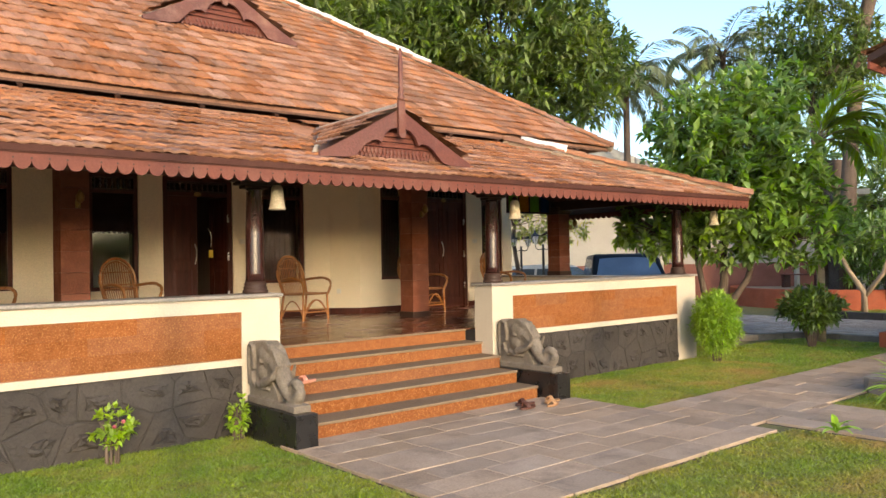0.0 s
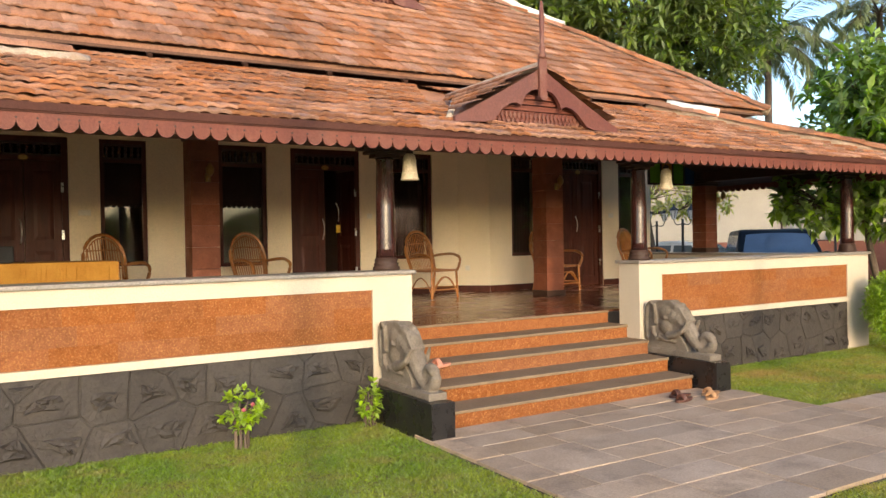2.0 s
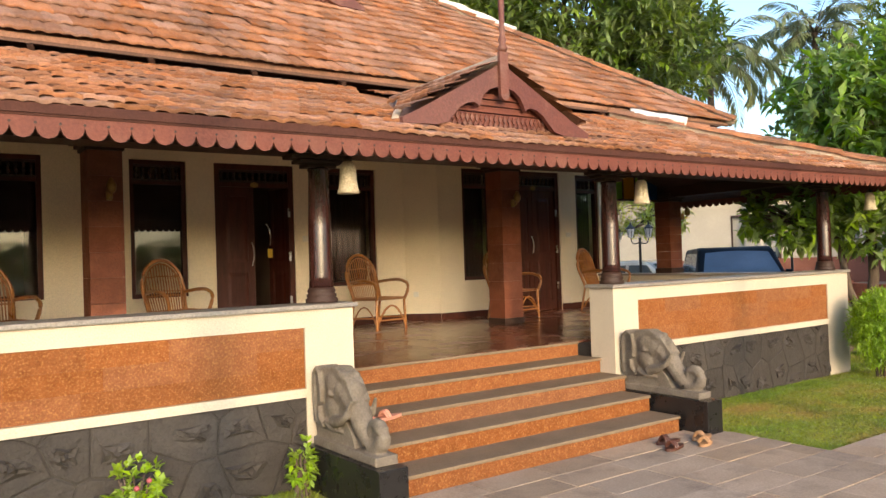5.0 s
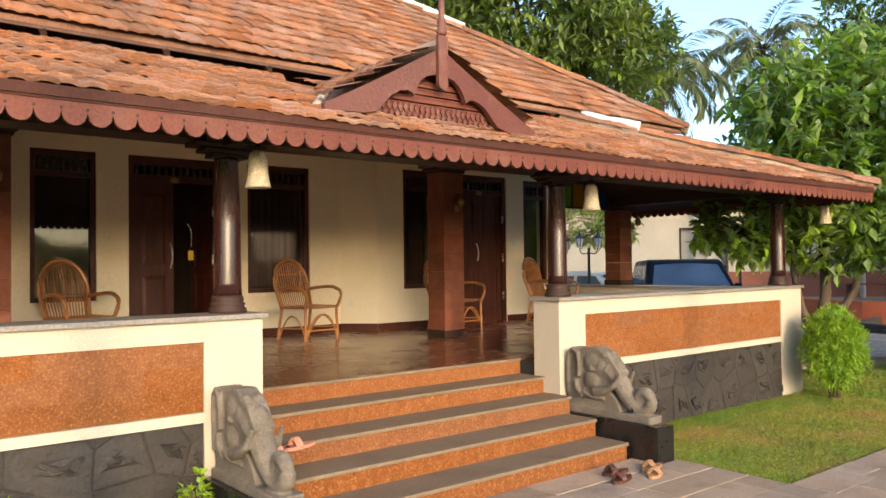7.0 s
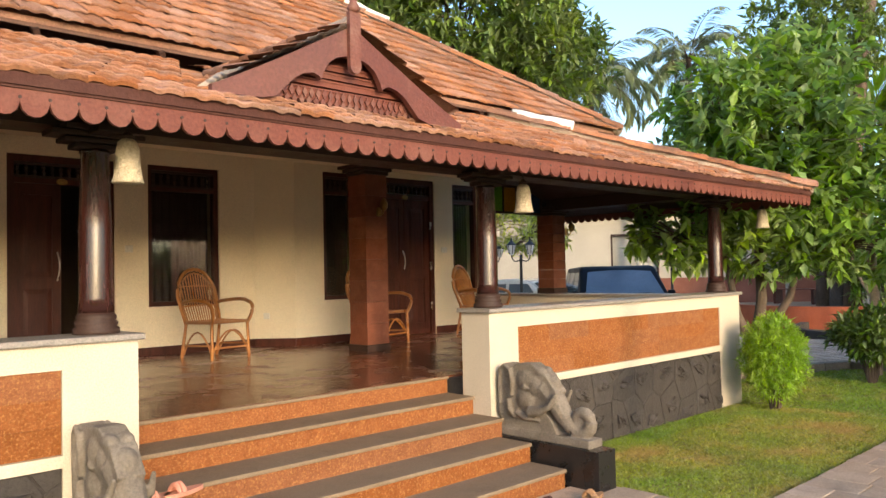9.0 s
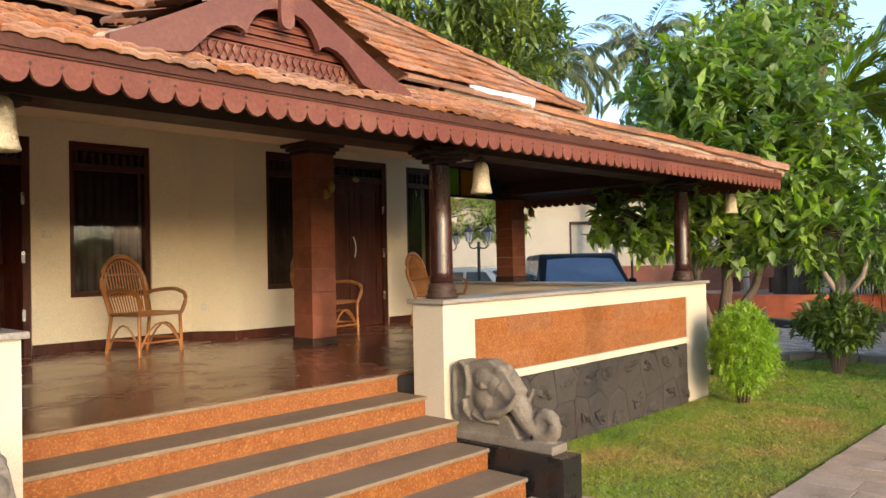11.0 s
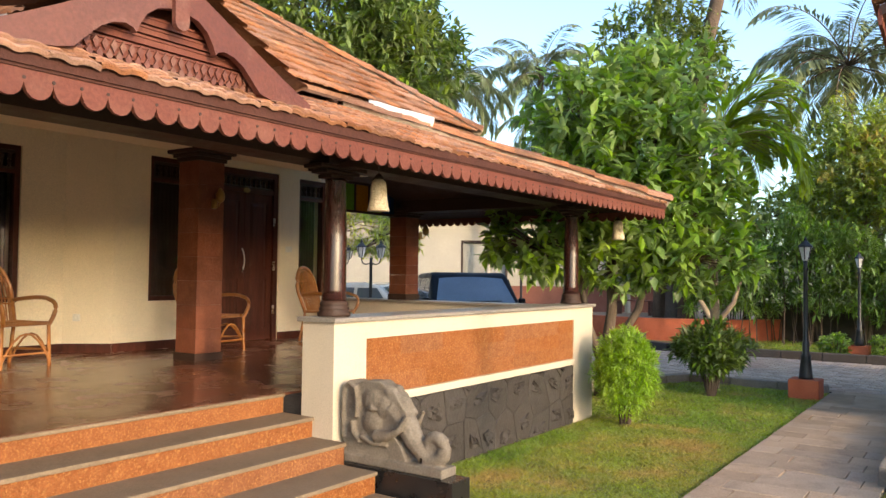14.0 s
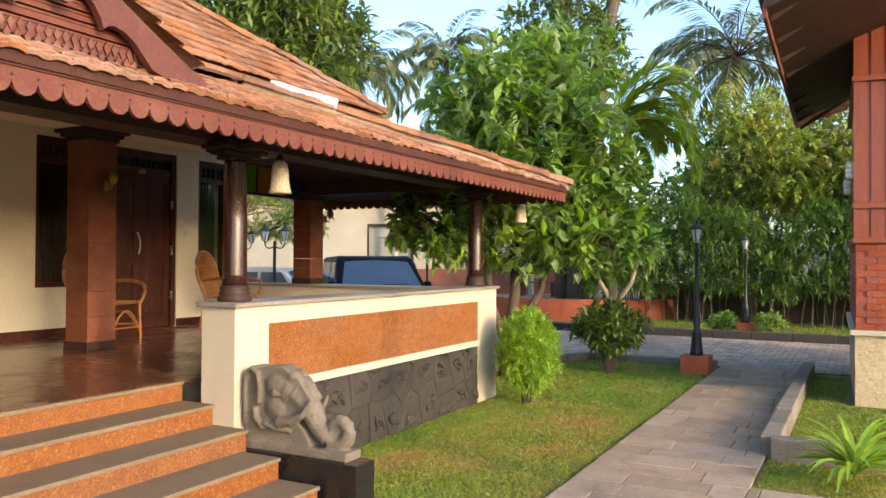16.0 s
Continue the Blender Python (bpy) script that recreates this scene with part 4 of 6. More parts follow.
# ---- gable dormers ----
def gable(name, cx, y, zb, half, rise, slope, back, label):
    g = thing(name, (cx, y, zb), label, "gable")
    # curved bargeboards
    for s in (-1, 1):
        k = rise / 0.53
        up = [(s * half * (1 - i / 16), rise * (i / 16) ** 1.06 + 0.035) for i in range(17)]
        lo = [(s * half * (1 - t), z * k) for t, z in ((0, -0.012), (0.15, -0.005), (0.32, 0.0), (0.42, 0.025), (0.49, 0.095), (0.55, 0.155), (0.62, 0.195), (0.69, 0.21), (0.735, 0.195), (0.75, 0.175), (0.77, 0.225), (0.81, 0.29), (0.87, 0.335), (0.94, 0.355), (1.0, 0.36))]
        out = up + lo[::-1] if s > 0 else (up + lo[::-1])[::-1]
        part("bargeboard", slab(bmesh.new(), out[::-1], -0.06, -0.015), M["gable"], g, "carved maroon bargeboard")
    # carved face
    face = slab(bmesh.new(), [(-half * 0.86, 0.0), (half * 0.86, 0.0), (0, rise * 0.92)], 0.06, 0.09)
    part("back_panel", face, M["wood"], g, "red-stained back panel")
    for z0, z1, w in ((0.055, 0.14, 0.62), (0.155, 0.20, 0.52), (0.215, 0.255, 0.38), (0.27, 0.31, 0.26)):
        b = bmesh.new()
        k = rise / 0.53
        box(b, -w * half, w * half, 0.03, 0.0585, z0 * k, z1 * k)
        box(b, -w * half - 0.02, w * half + 0.02, 0.022, 0.0285, z1 * k - 0.012, z1 * k)
        part("carved_board", b, M["fascia"], g, "stepped carved board")
    for row, zz in ((0, 0.045), (1, 0.10)):
        b = bmesh.new()
        n = 26
        for i in range(n):
            c = (i + 0.5) / n * 2 - 1
            c = c * half * (0.70 - 0.05 * row)
            z = zz * rise / 0.53
            vs = [(c - 0.019, z), (c, z - 0.035), (c + 0.019, z), (c, z + 0.035)]
            slab(b, vs, 0.012, 0.0215)
        part("lattice", b, M["gable"], g, "pierced diamond lattice")
    tube_b = boxm(-0.045, 0.045, -0.095, -0.062, rise - 0.24, rise + 0.12)
    ring = [(0.045 * math.cos(math.pi * i / 8), rise - 0.24 - 0.045 * math.sin(math.pi * i / 8)) for i in range(9)]
    slab(tube_b, ring[::-1], -0.095, -0.062)
    f = part("finial", tube_b, M["gable"], g, "tall carved wooden finial")
    part("spike", lathe(bmesh.new(), [(0.03, 0), (0.045, 0.03), (0.024, 0.07), (0.036, 0.10), (0.022, 0.14), (0.026, 0.4), (0.014, 0.56)], 10, 0, -0.078, rise + 0.12), M["gable"], f, smooth=True)
    # little tiled roof running back into the main slope
    for s in (-1, 1):
        bm = bmesh.new()
        n = 6
        top = []
        for i in range(n + 1):
            t = i / n
            x, z = s * half * (1 - t), rise * (t ** 1.12) + 0.05
            yb_ = z / slope + 0.1
            top.append(((x, -0.012, z - 0.02), (x, max(0.05, yb_), z)))
        pa = [bm.verts.new(p) for p, q in top]
        pb = [bm.verts.new(q) for p, q in top]
        pc = [bm.verts.new((p[0], p[1], p[2] - 0.03)) for p, q in top]
        for i in range(n):
            bm.faces.new((pa[i], pa[i + 1], pb[i + 1], pb[i]))
            bm.faces.new((pc[i], pc[i + 1], pa[i + 1], pa[i]))
        part("dormer_slope", bm, M["tile"], g, "mortar bed of the dormer roof")
        tv, tf = tile_arrays(0.25)
        V, F, c_ = [], [], 0
        rnd = random.Random(s)
        a0 = math.degrees(math.atan2(rise, half))
        for i in range(1, 6):
            t = i / 6
            x, z = s * half * (1 - t + 0.10), rise * max(0, (t - 0.10)) + 0.05
            yy = 0.03
            while yy < z / slope - 0.05:
                m = pose(x, yy, z) @ Matrix.Rotation(radians(90 * s), 4, "Z") @ pose(0, 0, 0, a0 + rnd.uniform(-2, 2), rnd.uniform(-3, 3), rnd.uniform(-3, 3))
                mm = np.array(m)
                V.append(tv @ mm[:3, :3].T + mm[:3, 3])
                F.append(tf + c_ * len(tv))
                c_ += 1
                yy += TW
        if V:
            raw("dormer_tiles", np.concatenate(V), np.concatenate(F), M["tile"], g, "weathered dormer tiles")["kind"] = "stuff"
    part("ridge", tube(bmesh.new(), [(0, -0.06, rise + 0.06), (0, rise / slope + 0.1, rise + 0.03)], 0.05, 7), M["mortar"], g, "mortared dormer ridge")
    v = bmesh.new()
    for s in (-1, 1):
        tube(v, [(s * half, 0.05, 0.02), (s * half * 0.5, rise * 0.5 / slope, rise * 0.5 + 0.05), (0, rise / slope + 0.1, rise + 0.02)], 0.035, 7)
    part("valley_mortar", v, M["mortar"], g, "grey cement along the valley", smooth=True)
    return g


gable("gable_dormer", 5.44, 6.97, lower_z(6.97) + 0.035, 1.0, 0.53, LS, 1.4, "carved maroon dormer gable with finial on the lower roof")
gable("gable_dormer", 5.44, 11.26, upper_z(11.26) + 0.04, 1.22, 0.68, US, 1.2, "carved maroon dormer gable high on the upper roof")


# ---- hanging lamps ----
def bell_lamp(x, y, z):
    b = thing("hanging_lamp", (x, y, z), "bell-shaped hanging lamp of woven cream shells", "lamp", "veranda hanging lamps")
    part("shade", lathe(bmesh.new(), [(0.078, 0), (0.083, 0.006), (0.074, 0.03), (0.064, 0.09), (0.060, 0.17), (0.050, 0.215), (0.03, 0.235)], 22), M["bell"], b, "woven cream shell shade", smooth=True)
    part("cap", lathe(bmesh.new(), [(0.032, 0.232), (0.036, 0.25), (0.012, 0.275)], 14), M["darkwood"], b)
    part("cord", tube(bmesh.new(), [(0, 0, 0.27), (0, 0, lower_z(y) - 0.07 - z)], 0.004, 5), M["iron"], b)


for p in ((3.98, 6.96, 2.13), (7.28, 7.03, 2.11), (11.88, 7.06, 2.10)):
    bell_lamp(*p)


# ---- carved elephants on black plinths ----
def elephant(x0, x1, y_back):
    cx = (x0 + x1) / 2
    pl = thing("statue_plinth", (cx, 6.75, 0), "polished black granite block beside the steps", "plinth", "elephant plinths")
    part("block", boxm(x0 - cx, x1 - cx, 6.23 - 6.75, 7.275 - 6.75, -0.06, 0.29, bevel=0.004), M["blackstone"], pl)
    bm = bmesh.new()

    def blob(y, z, ry, rz, rx, dx=0.0, tilt=0.0):
        m = Matrix.Translation((dx, -y, z)) @ Matrix.Rotation(radians(tilt), 4, "X") @ Matrix.Diagonal((rx, ry, rz, 1))
        bmesh.ops.create_uvsphere(bm, u_segments=20, v_segments=12, radius=1, matrix=m)

    def plank(outline, half):
        """A slab cut to a side outline of (way out from the wall, height)."""
        a = [bm.verts.new((-half, -y, z)) for y, z in outline]
        b = [bm.verts.new((half, -y, z)) for y, z in outline]
        n = len(a)
        bm.faces.new(a[::-1])
        bm.faces.new(b)
        for i in range(n):
            bm.faces.new((a[i], a[(i + 1) % n], b[(i + 1) % n], b[i]))
    box(bm, -0.088, 0.088, -0.93, -0.03, 0.0, 0.062)
    plank([(0.035, 0.05), (0.62, 0.05), (0.56, 0.16), (0.48, 0.24), (0.035, 0.24)], 0.060)
    plank([(0.16, 0.20), (0.26, 0.15), (0.44, 0.20), (0.56, 0.30), (0.62, 0.39), (0.57, 0.45), (0.52, 0.52), (0.45, 0.555), (0.37, 0.60), (0.22, 0.59), (0.16, 0.56)], 0.070)
    plank([(0.02, 0.15), (0.10, 0.145), (0.17, 0.24), (0.18, 0.56), (0.09, 0.585), (0.02, 0.545)], 0.060)
    blob(0.31, 0.46, 0.135, 0.125, 0.098)
    blob(0.40, 0.42, 0.13, 0.13, 0.090, tilt=25)
    blob(0.31, 0.31, 0.14, 0.13, 0.098)
    blob(0.49, 0.38, 0.10, 0.15, 0.082, tilt=35)
    for s in (-1, 1):
        blob(0.45, 0.535, 0.055, 0.04, 0.04, s * 0.04)
        # ear: a folded rim round a hollow
        tube(bm, [(s * 0.060, -0.035, 0.17), (s * 0.064, -0.03, 0.40), (s * 0.070, -0.045, 0.53), (s * 0.080, -0.10, 0.57), (s * 0.092, -0.165, 0.54), (s * 0.092, -0.185, 0.44), (s * 0.085, -0.17, 0.33)], 0.020, 8, 0.016)
        # neck frill, lips, eye with its lid
        tube(bm, [(s * 0.080, -0.135, 0.30), (s * 0.086, -0.15, 0.22), (s * 0.080, -0.21, 0.155)], 0.024, 8, 0.018)
        tube(bm, [(s * 0.075, -0.22, 0.20), (s * 0.082, -0.32, 0.165), (s * 0.065, -0.445, 0.155)], 0.026, 8, 0.014)
        blob(0.325, 0.40, 0.026, 0.014, 0.012, s * 0.094)
        tube(bm, [(s * 0.090, -0.285, 0.395), (s * 0.099, -0.32, 0.424), (s * 0.094, -0.36, 0.395)], 0.009, 6)
        tube(bm, [(s * 0.080, -0.36, 0.215), (s * 0.100, -0.48, 0.235), (s * 0.106, -0.58, 0.285), (s * 0.095, -0.645, 0.395)], 0.046, 10, 0.013)
    tube(bm, [(0, -0.46, 0.42), (0, -0.57, 0.31), (0, -0.645, 0.20), (0, -0.735, 0.115)], 0.092, 12, 0.062)
    curl = []
    for i in range(20):
        a = radians(228 + 32 * i)
        r = 0.098 * (1 - 0.045 * i)
        curl.append((0, -(0.81 + r * math.cos(a)), 0.185 + r * math.sin(a)))
    tube(bm, curl, 0.060, 12, 0.018)
    blob(0.81, 0.185, 0.075, 0.075, 0.030)
    e = part("elephant_statue", bm, M["statue"])
    e.location = (cx + 0.018, y_back, 0.29)
    tagged(e, "weathered grey carved stone elephant head on a black plinth", "statue", "elephant statues")
    r = e.modifiers.new("weld", "REMESH")
    r.mode, r.voxel_size, r.use_smooth_shade = "VOXEL", 0.0075, True
    sm = e.modifiers.new("soften", "SMOOTH")
    sm.factor, sm.iterations = 0.5, 3


elephant(7.105, 7.32, 7.27)
elephant(3.735, 3.955, 7.27)


# ---- cane chairs, table ----
def cane_chair():
    c = thing("cane_armchair", (0, 0, 0), "varnished brown cane armchair with a rounded slatted back", "chair", "cane chairs on the veranda")
    w, d = 0.245, 0.26
    for sx in (-1, 1):
        part("leg", tube(bmesh.new(), [(sx * w, -d, 0), (sx * w * 0.96, -d * 0.96, 0.42)], 0.018, 8), M["rattan"], c)
        part("leg", tube(bmesh.new(), [(sx * w * 0.95, d + 0.06, 0), (sx * w * 0.9, d - 0.02, 0.42)], 0.018, 8), M["rattan"], c)
        part("armrest", tube(bmesh.new(), arc((sx * w * 0.96, -d, 0.40), (sx * (w + 0.035), -d + 0.06, 0.63), (sx * (w + 0.025), -d - 0.04, 0.56)) + arc((sx * (w + 0.035), -d + 0.07, 0.635), (sx * w * 0.95, d + 0.02, 0.62), (sx * (w + 0.045), 0.0, 0.65))[1:], 0.021, 8), M["rattan"], c)
        b = bmesh.new()
        tube(b, arc((sx * w, -d, 0.05), (sx * w * 0.93, d + 0.02, 0.05), (sx * w, 0, 0.30)), 0.011)
        tube(b, [(sx * w, -d, 0.16), (sx * w * 0.93, d + 0.04, 0.14)], 0.011)
        part("side_brace", b, M["rattan"], c)
    b = bmesh.new()
    tube(b, arc((-w, -d, 0.05), (w, -d, 0.05), (0, -d, 0.32)), 0.011)
    tube(b, [(-w, -d, 0.13), (w, -d, 0.13)], 0.011)
    part("front_brace", b, M["rattan"], c)
    hoop = [(-w * 0.92, d - 0.02, 0.38)]
    for i in range(13):
        a = math.pi * i / 12
        hoop.append((-(w + 0.01) * math.cos(a), d + 0.09 + 0.07 * math.sin(a), 0.68 + 0.32 * math.sin(a)))
    hoop.append((w * 0.92, d - 0.02, 0.38))
    part("back_frame", tube(bmesh.new(), hoop, 0.021, 8), M["rattan"], c)
    b = bmesh.new()
    inner_h = [(x * 0.86, y - 0.004, 0.38 + (z - 0.38) * 0.93) for x, y, z in hoop]
    tube(b, inner_h, 0.010)
    for i in range(13):
        x = -w * 0.80 + w * 1.6 * i / 12
        top = 0.66 + 0.285 * math.sqrt(max(0, 1 - (x / w) ** 2))
        part("back_slat", tube(bmesh.new(), [(x * 0.88, d - 0.03, 0.40), (x, d + 0.05, 0.62), (x, d + 0.13, top)], 0.0075, 5), M["rattan"], c)
    for z, y in ((0.58, 0.03), (0.63, 0.05), (0.80, 0.11)):
        tube(b, [(-w * 0.9, d + y, z), (0, d + y + 0.015, z + 0.01), (w * 0.9, d + y, z)], 0.008, 5)
    part("back_hoop", b, M["rattan"], c, "inner cane hoop with cross ties")
    b = bmesh.new()
    tube(b, [(-w, -d, 0.41), (w, -d, 0.41), (w * 0.92, d, 0.40), (-w * 0.92, d, 0.40), (-w, -d, 0.41)], 0.018, 7)
    for i in range(15):
        y = -d + 0.02 + (2 * d - 0.03) * i / 14
        part("seat_slat", tube(bmesh.new(), [(-w, y, 0.415), (0, y, 0.40), (w, y, 0.415)], 0.010, 5), M["rattan"], c)
    part("seat_frame", b, M["rattan"], c, "bent cane seat frame")
    return c


CH = [(6.60, 10.98, 8), (3.93, 10.95, 10), (2.15, 10.9, 14), (8.84, 10.80, 12), (10.75, 10.75, 14)]
first = cane_chair()
first.matrix_world = pose(CH[0][0], CH[0][1], FLOOR, 0, 0, CH[0][2])
for x, y, r in CH[1:]:
    copy_thing(first, pose(x, y, FLOOR, 0, 0, r))

tb = thing("side_table", (1.25, 9.35, FLOOR), "wooden table under a mustard cloth", "table")
part("tabletop", boxm(-0.6, 0.6, -0.35, 0.35, 0.68, 0.71), M["wood"], tb)
for sx in (-1, 1):
    for sy in (-1, 1):
        part("leg", boxm(sx * 0.52 - 0.03, sx * 0.52 + 0.03, sy * 0.28 - 0.03, sy * 0.28 + 0.03, 0, 0.68), M["wood"], tb)
cb = bmesh.new()
N = 96
tops, lows = [], []
for i in range(N):
    a = 2 * math.pi * i / N
    ca, sa = math.cos(a), math.sin(a)
    m_ = max(abs(ca), abs(sa))
    x, y = 0.62 * ca / m_, 0.37 * sa / m_
    fl = 1 + 0.035 * math.sin(i * 1.1) + 0.02 * math.sin(i * 2.7)
    tops.append(cb.verts.new((x, y, 0.716)))
    lows.append(cb.verts.new((x * fl * 1.03, y * fl * 1.05, 0.36 + 0.02 * math.sin(i * 0.7))))
cb.faces.new(tops)
for i in range(N):
    cb.faces.new((lows[i], lows[(i + 1) % N], tops[(i + 1) % N], tops[i]))
cl = part("tablecloth", cb, M["cloth"])
cl.location = (1.25, 9.35, FLOOR)
tagged(cl, "mustard yellow tablecloth draped over the table", "tablecloth")
bx = part("black_case", boxm(-0.15, 0.15, -0.1, 0.1, 0, 0.16, bevel=0.015), M["rubber"])
bx.location = (0.85, 9.4, FLOOR + 0.717)
tagged(bx, "small black case on the tablecloth", "case")


# ---- small things on the wall and steps ----
def plate(x, y, z, w, h, rz=0):
    s = thing("switch_plate", (x, y, z), "white plastic switch plate on the cream wall", "switch", rz=rz)
    part("frame", boxm(-w / 2, w / 2, -0.01, 0, -h / 2, h / 2, bevel=0.003), M["plastic"], s)
    n = max(1, round(w / 0.035))
    for i in range(n):
        part("rocker", boxm(-w / 2 + 0.012 + i * (w - 0.024) / n + 0.002, -w / 2 + 0.012 + (i + 1) * (w - 0.024) / n - 0.002, -0.014, -0.0105, -h * 0.3, h * 0.3), M["plastic"], s)


plate(1.93, B1, 2.02, 0.15, 0.07)
plate(5.98, B1, 1.98, 0.09, 0.08)
plate(10.65, B2, 1.98, 0.12, 0.08)
plate(7.71, 11.738, 1.12, 0.08, 0.08, -48.3)
key = thing("door_key", (5.42, B1 + 0.035, 1.90), "steel key with a yellow tag hanging at the door", "key")
part("chain", tube(bmesh.new(), arc((0, 0, 0.28), (0.05, 0, 0.0), (0.05, -0.01, 0.18)), 0.008), M["chrome"], key)
part("tag", boxm(0.01, 0.08, -0.01, 0.0, -0.17, -0.05, bevel=0.004), M["yellow"], key, "yellow plastic tag")


def sandal(x, y, z, rz, m, strap, label):
    s = thing("sandal", (x, y, z), label, "sandal", rz=rz)
    out = [(0.045 * math.sin(a) * (1.0 + 0.25 * math.cos(a)), 0.135 * math.cos(a)) for a in (2 * math.pi * i / 20 for i in range(20))]
    bm = bmesh.new()
    lo = [bm.verts.new((a, b, 0.0)) for a, b in out]
    hi = [bm.verts.new((a, b, 0.022)) for a, b in out]
    bm.faces.new(hi)
    bm.faces.new(lo[::-1])
    for i in range(20):
        bm.faces.new((lo[(i + 1) % 20], lo[i], hi[i], hi[(i + 1) % 20])[::-1])
    part("sole", bm, m, s)
    b = bmesh.new()
    for yy in (0.03, 0.06):
        tube(b, arc((-0.045, yy, 0.02), (0.045, yy, 0.02), (0, yy, 0.065)), 0.014, 6)
    part("strap", b, strap, s)


sandal(6.50, 6.12, 0.003, 100, M["leather"], M["leather"], "dark brown leather sandal on the paving")
sandal(6.62, 6.28, 0.003, 84, M["leather"], M["leather"], "dark brown leather sandal on the paving")
sandal(6.82, 6.05, 0.003, 110, M["tan"], M["tan"], "tan leather sandal on the paving")
sandal(6.95, 6.18, 0.003, 95, M["tan"], M["tan"], "tan leather sandal on the paving")
sandal(4.12, 6.98, 0.437, 120, M["pink"], M["pink"], "pink rubber slipper on a step")
sandal(4.30, 7.02, 0.437, 105, M["pink"], M["pink"], "pink rubber slipper on a step")
lf = bmesh.new()
lf.faces.new([lf.verts.new(p) for p in ((-.07, 0, .02), (0, -.025, .035), (.08, 0, .02), (0, .03, .045))])
dl = part("dry_leaf", lf, M["deadleaf"])
dl.location = (4.6, 2.75, 0.0)
tagged(dl, "curled brown dry leaf on the lawn", "leaf")

sg = thing("stained_glass_screen", (10.22, 10.1, 2.47), "hanging screen of coloured glass squares", "screen")
fr = bmesh.new()
for k in range(5):
    box(fr, k * 0.275 - 0.012, k * 0.275 + 0.012, -0.018, 0.018, 0, 0.34)
box(fr, -0.012, 1.112, -0.02, 0.02, 0.34, 0.37)
box(fr, -0.012, 1.112, -0.02, 0.02, -0.03, 0)
part("frame", fr, M["darkwood"], sg, "dark wooden frame")
for k, name in enumerate(("gglass", "aglass", "gglass", "bglass")):
    part("glass_square", boxm(k * 0.275 + 0.0125, k * 0.275 + 0.2625, -0.004, 0.004, 0.001, 0.339), M[name], sg)
for x in (0.1, 1.0):
    part("hanger", tube(bmesh.new(), [(x, 0, 0.37), (x, 0, 0.452)], 0.008, 6), M["iron"], sg)


# ---- plants ----
def leaf_mesh(name, centres, axes, ups, lengths, widths, material, parent, label="", fold=0.25):
    """Pointed folded leaves: each has a midrib and two halves."""
    n = len(centres)
    side = np.cross(axes, ups)
    side /= np.linalg.norm(side, axis=1, keepdims=True) + 1e-9
    up = np.cross(side, axes)
    L, W = lengths[:, None], widths[:, None]
    a = centres
    tip = centres + axes * L - up * L * 0.12
    mid = centres + axes * L * 0.5 - up * W * fold * 0.3
    l = centres + axes * L * 0.48 + side * W * 0.5 + up * W * fold
    r = centres + axes * L * 0.48 - side * W * 0.5 + up * W * fold
    V = np.stack([a, r, mid, l, tip], 1).reshape(-1, 3)
    base = 5 * np.arange(n)[:, None, None]
    F = (np.array([(0, 1, 2), (0, 2, 3), (1, 4, 2), (2, 4, 3)])[None] + base).reshape(-1, 3)
    return raw(name, V, F, material, parent, label)


def rand_unit(rng, n):
    v = rng.normal(size=(n, 3))
    return v / np.linalg.norm(v, axis=1, keepdims=True)


def tree(name, base, trunks, crowns, twigs, per, leaf, wide, material, bark, label, seed, category="tree", droop=0.1, group=""):
    """trunks: lists of points with radii; crowns: ellipsoids (x, y, z, rx, ry, rz) from the base."""
    t = thing(name, base, label, category, group)
    rng = np.random.default_rng(seed)
    vol = np.array([c[3] * c[4] * c[5] for c in crowns]) ** 0.8
    pick = rng.choice(len(crowns), twigs, p=vol / vol.sum())
    C = np.array(crowns)[pick]
    d = rand_unit(rng, twigs)
    rad = rng.uniform(0.25, 1.0, twigs) ** 0.45 * rng.uniform(0.82, 1.12, twigs)
    P = C[:, :3] + d * C[:, 3:] * rad[:, None]
    out = d * 0.7 + rand_unit(rng, twigs) * 0.6 + np.array([0, 0, 0.35])
    out /= np.linalg.norm(out, axis=1, keepdims=True)
    bm = bmesh.new()
    for pts, r0, r1 in trunks:
        tube(bm, pts, r0, 9, r1)
    tops = [Vector(pts[-1]) for pts, r0, r1 in trunks]
    for k, c in enumerate(crowns):
        s = min(tops, key=lambda q: (q - Vector(c[:3])).length)
        e = Vector(c[:3])
        m = s.lerp(e, 0.5) + Vector((0, 0, -0.08 * (e - s).length))
        tube(bm, [s, m, e], 0.05 * max(c[3], 0.6), 6, 0.02)
        for q in P[pick == k][:26]:
            q = Vector(q)
            tube(bm, [e.lerp(s, 0.3), e.lerp(q, 0.5) + Vector((0, 0, 0.06)), q], 0.014 * max(1, c[3] * 0.6), 4, 0.005)
    part("trunk", bm, bark, t, smooth=True)
    n = twigs * per
    cen = np.repeat(P, per, 0) + rng.normal(size=(n, 3)) * leaf * 0.16
    ax = np.repeat(out, per, 0) * 0.45 + rand_unit(rng, n) + np.array([0, 0, -droop])
    ax /= np.linalg.norm(ax, axis=1, keepdims=True)
    ups = np.tile([0, 0, 1.0], (n, 1)) + rand_unit(rng, n) * 0.5
    leaf_mesh("crown", cen, ax, ups, leaf * rng.uniform(0.6, 1.25, n), wide * rng.uniform(0.7, 1.2, n), material, t)
    return t


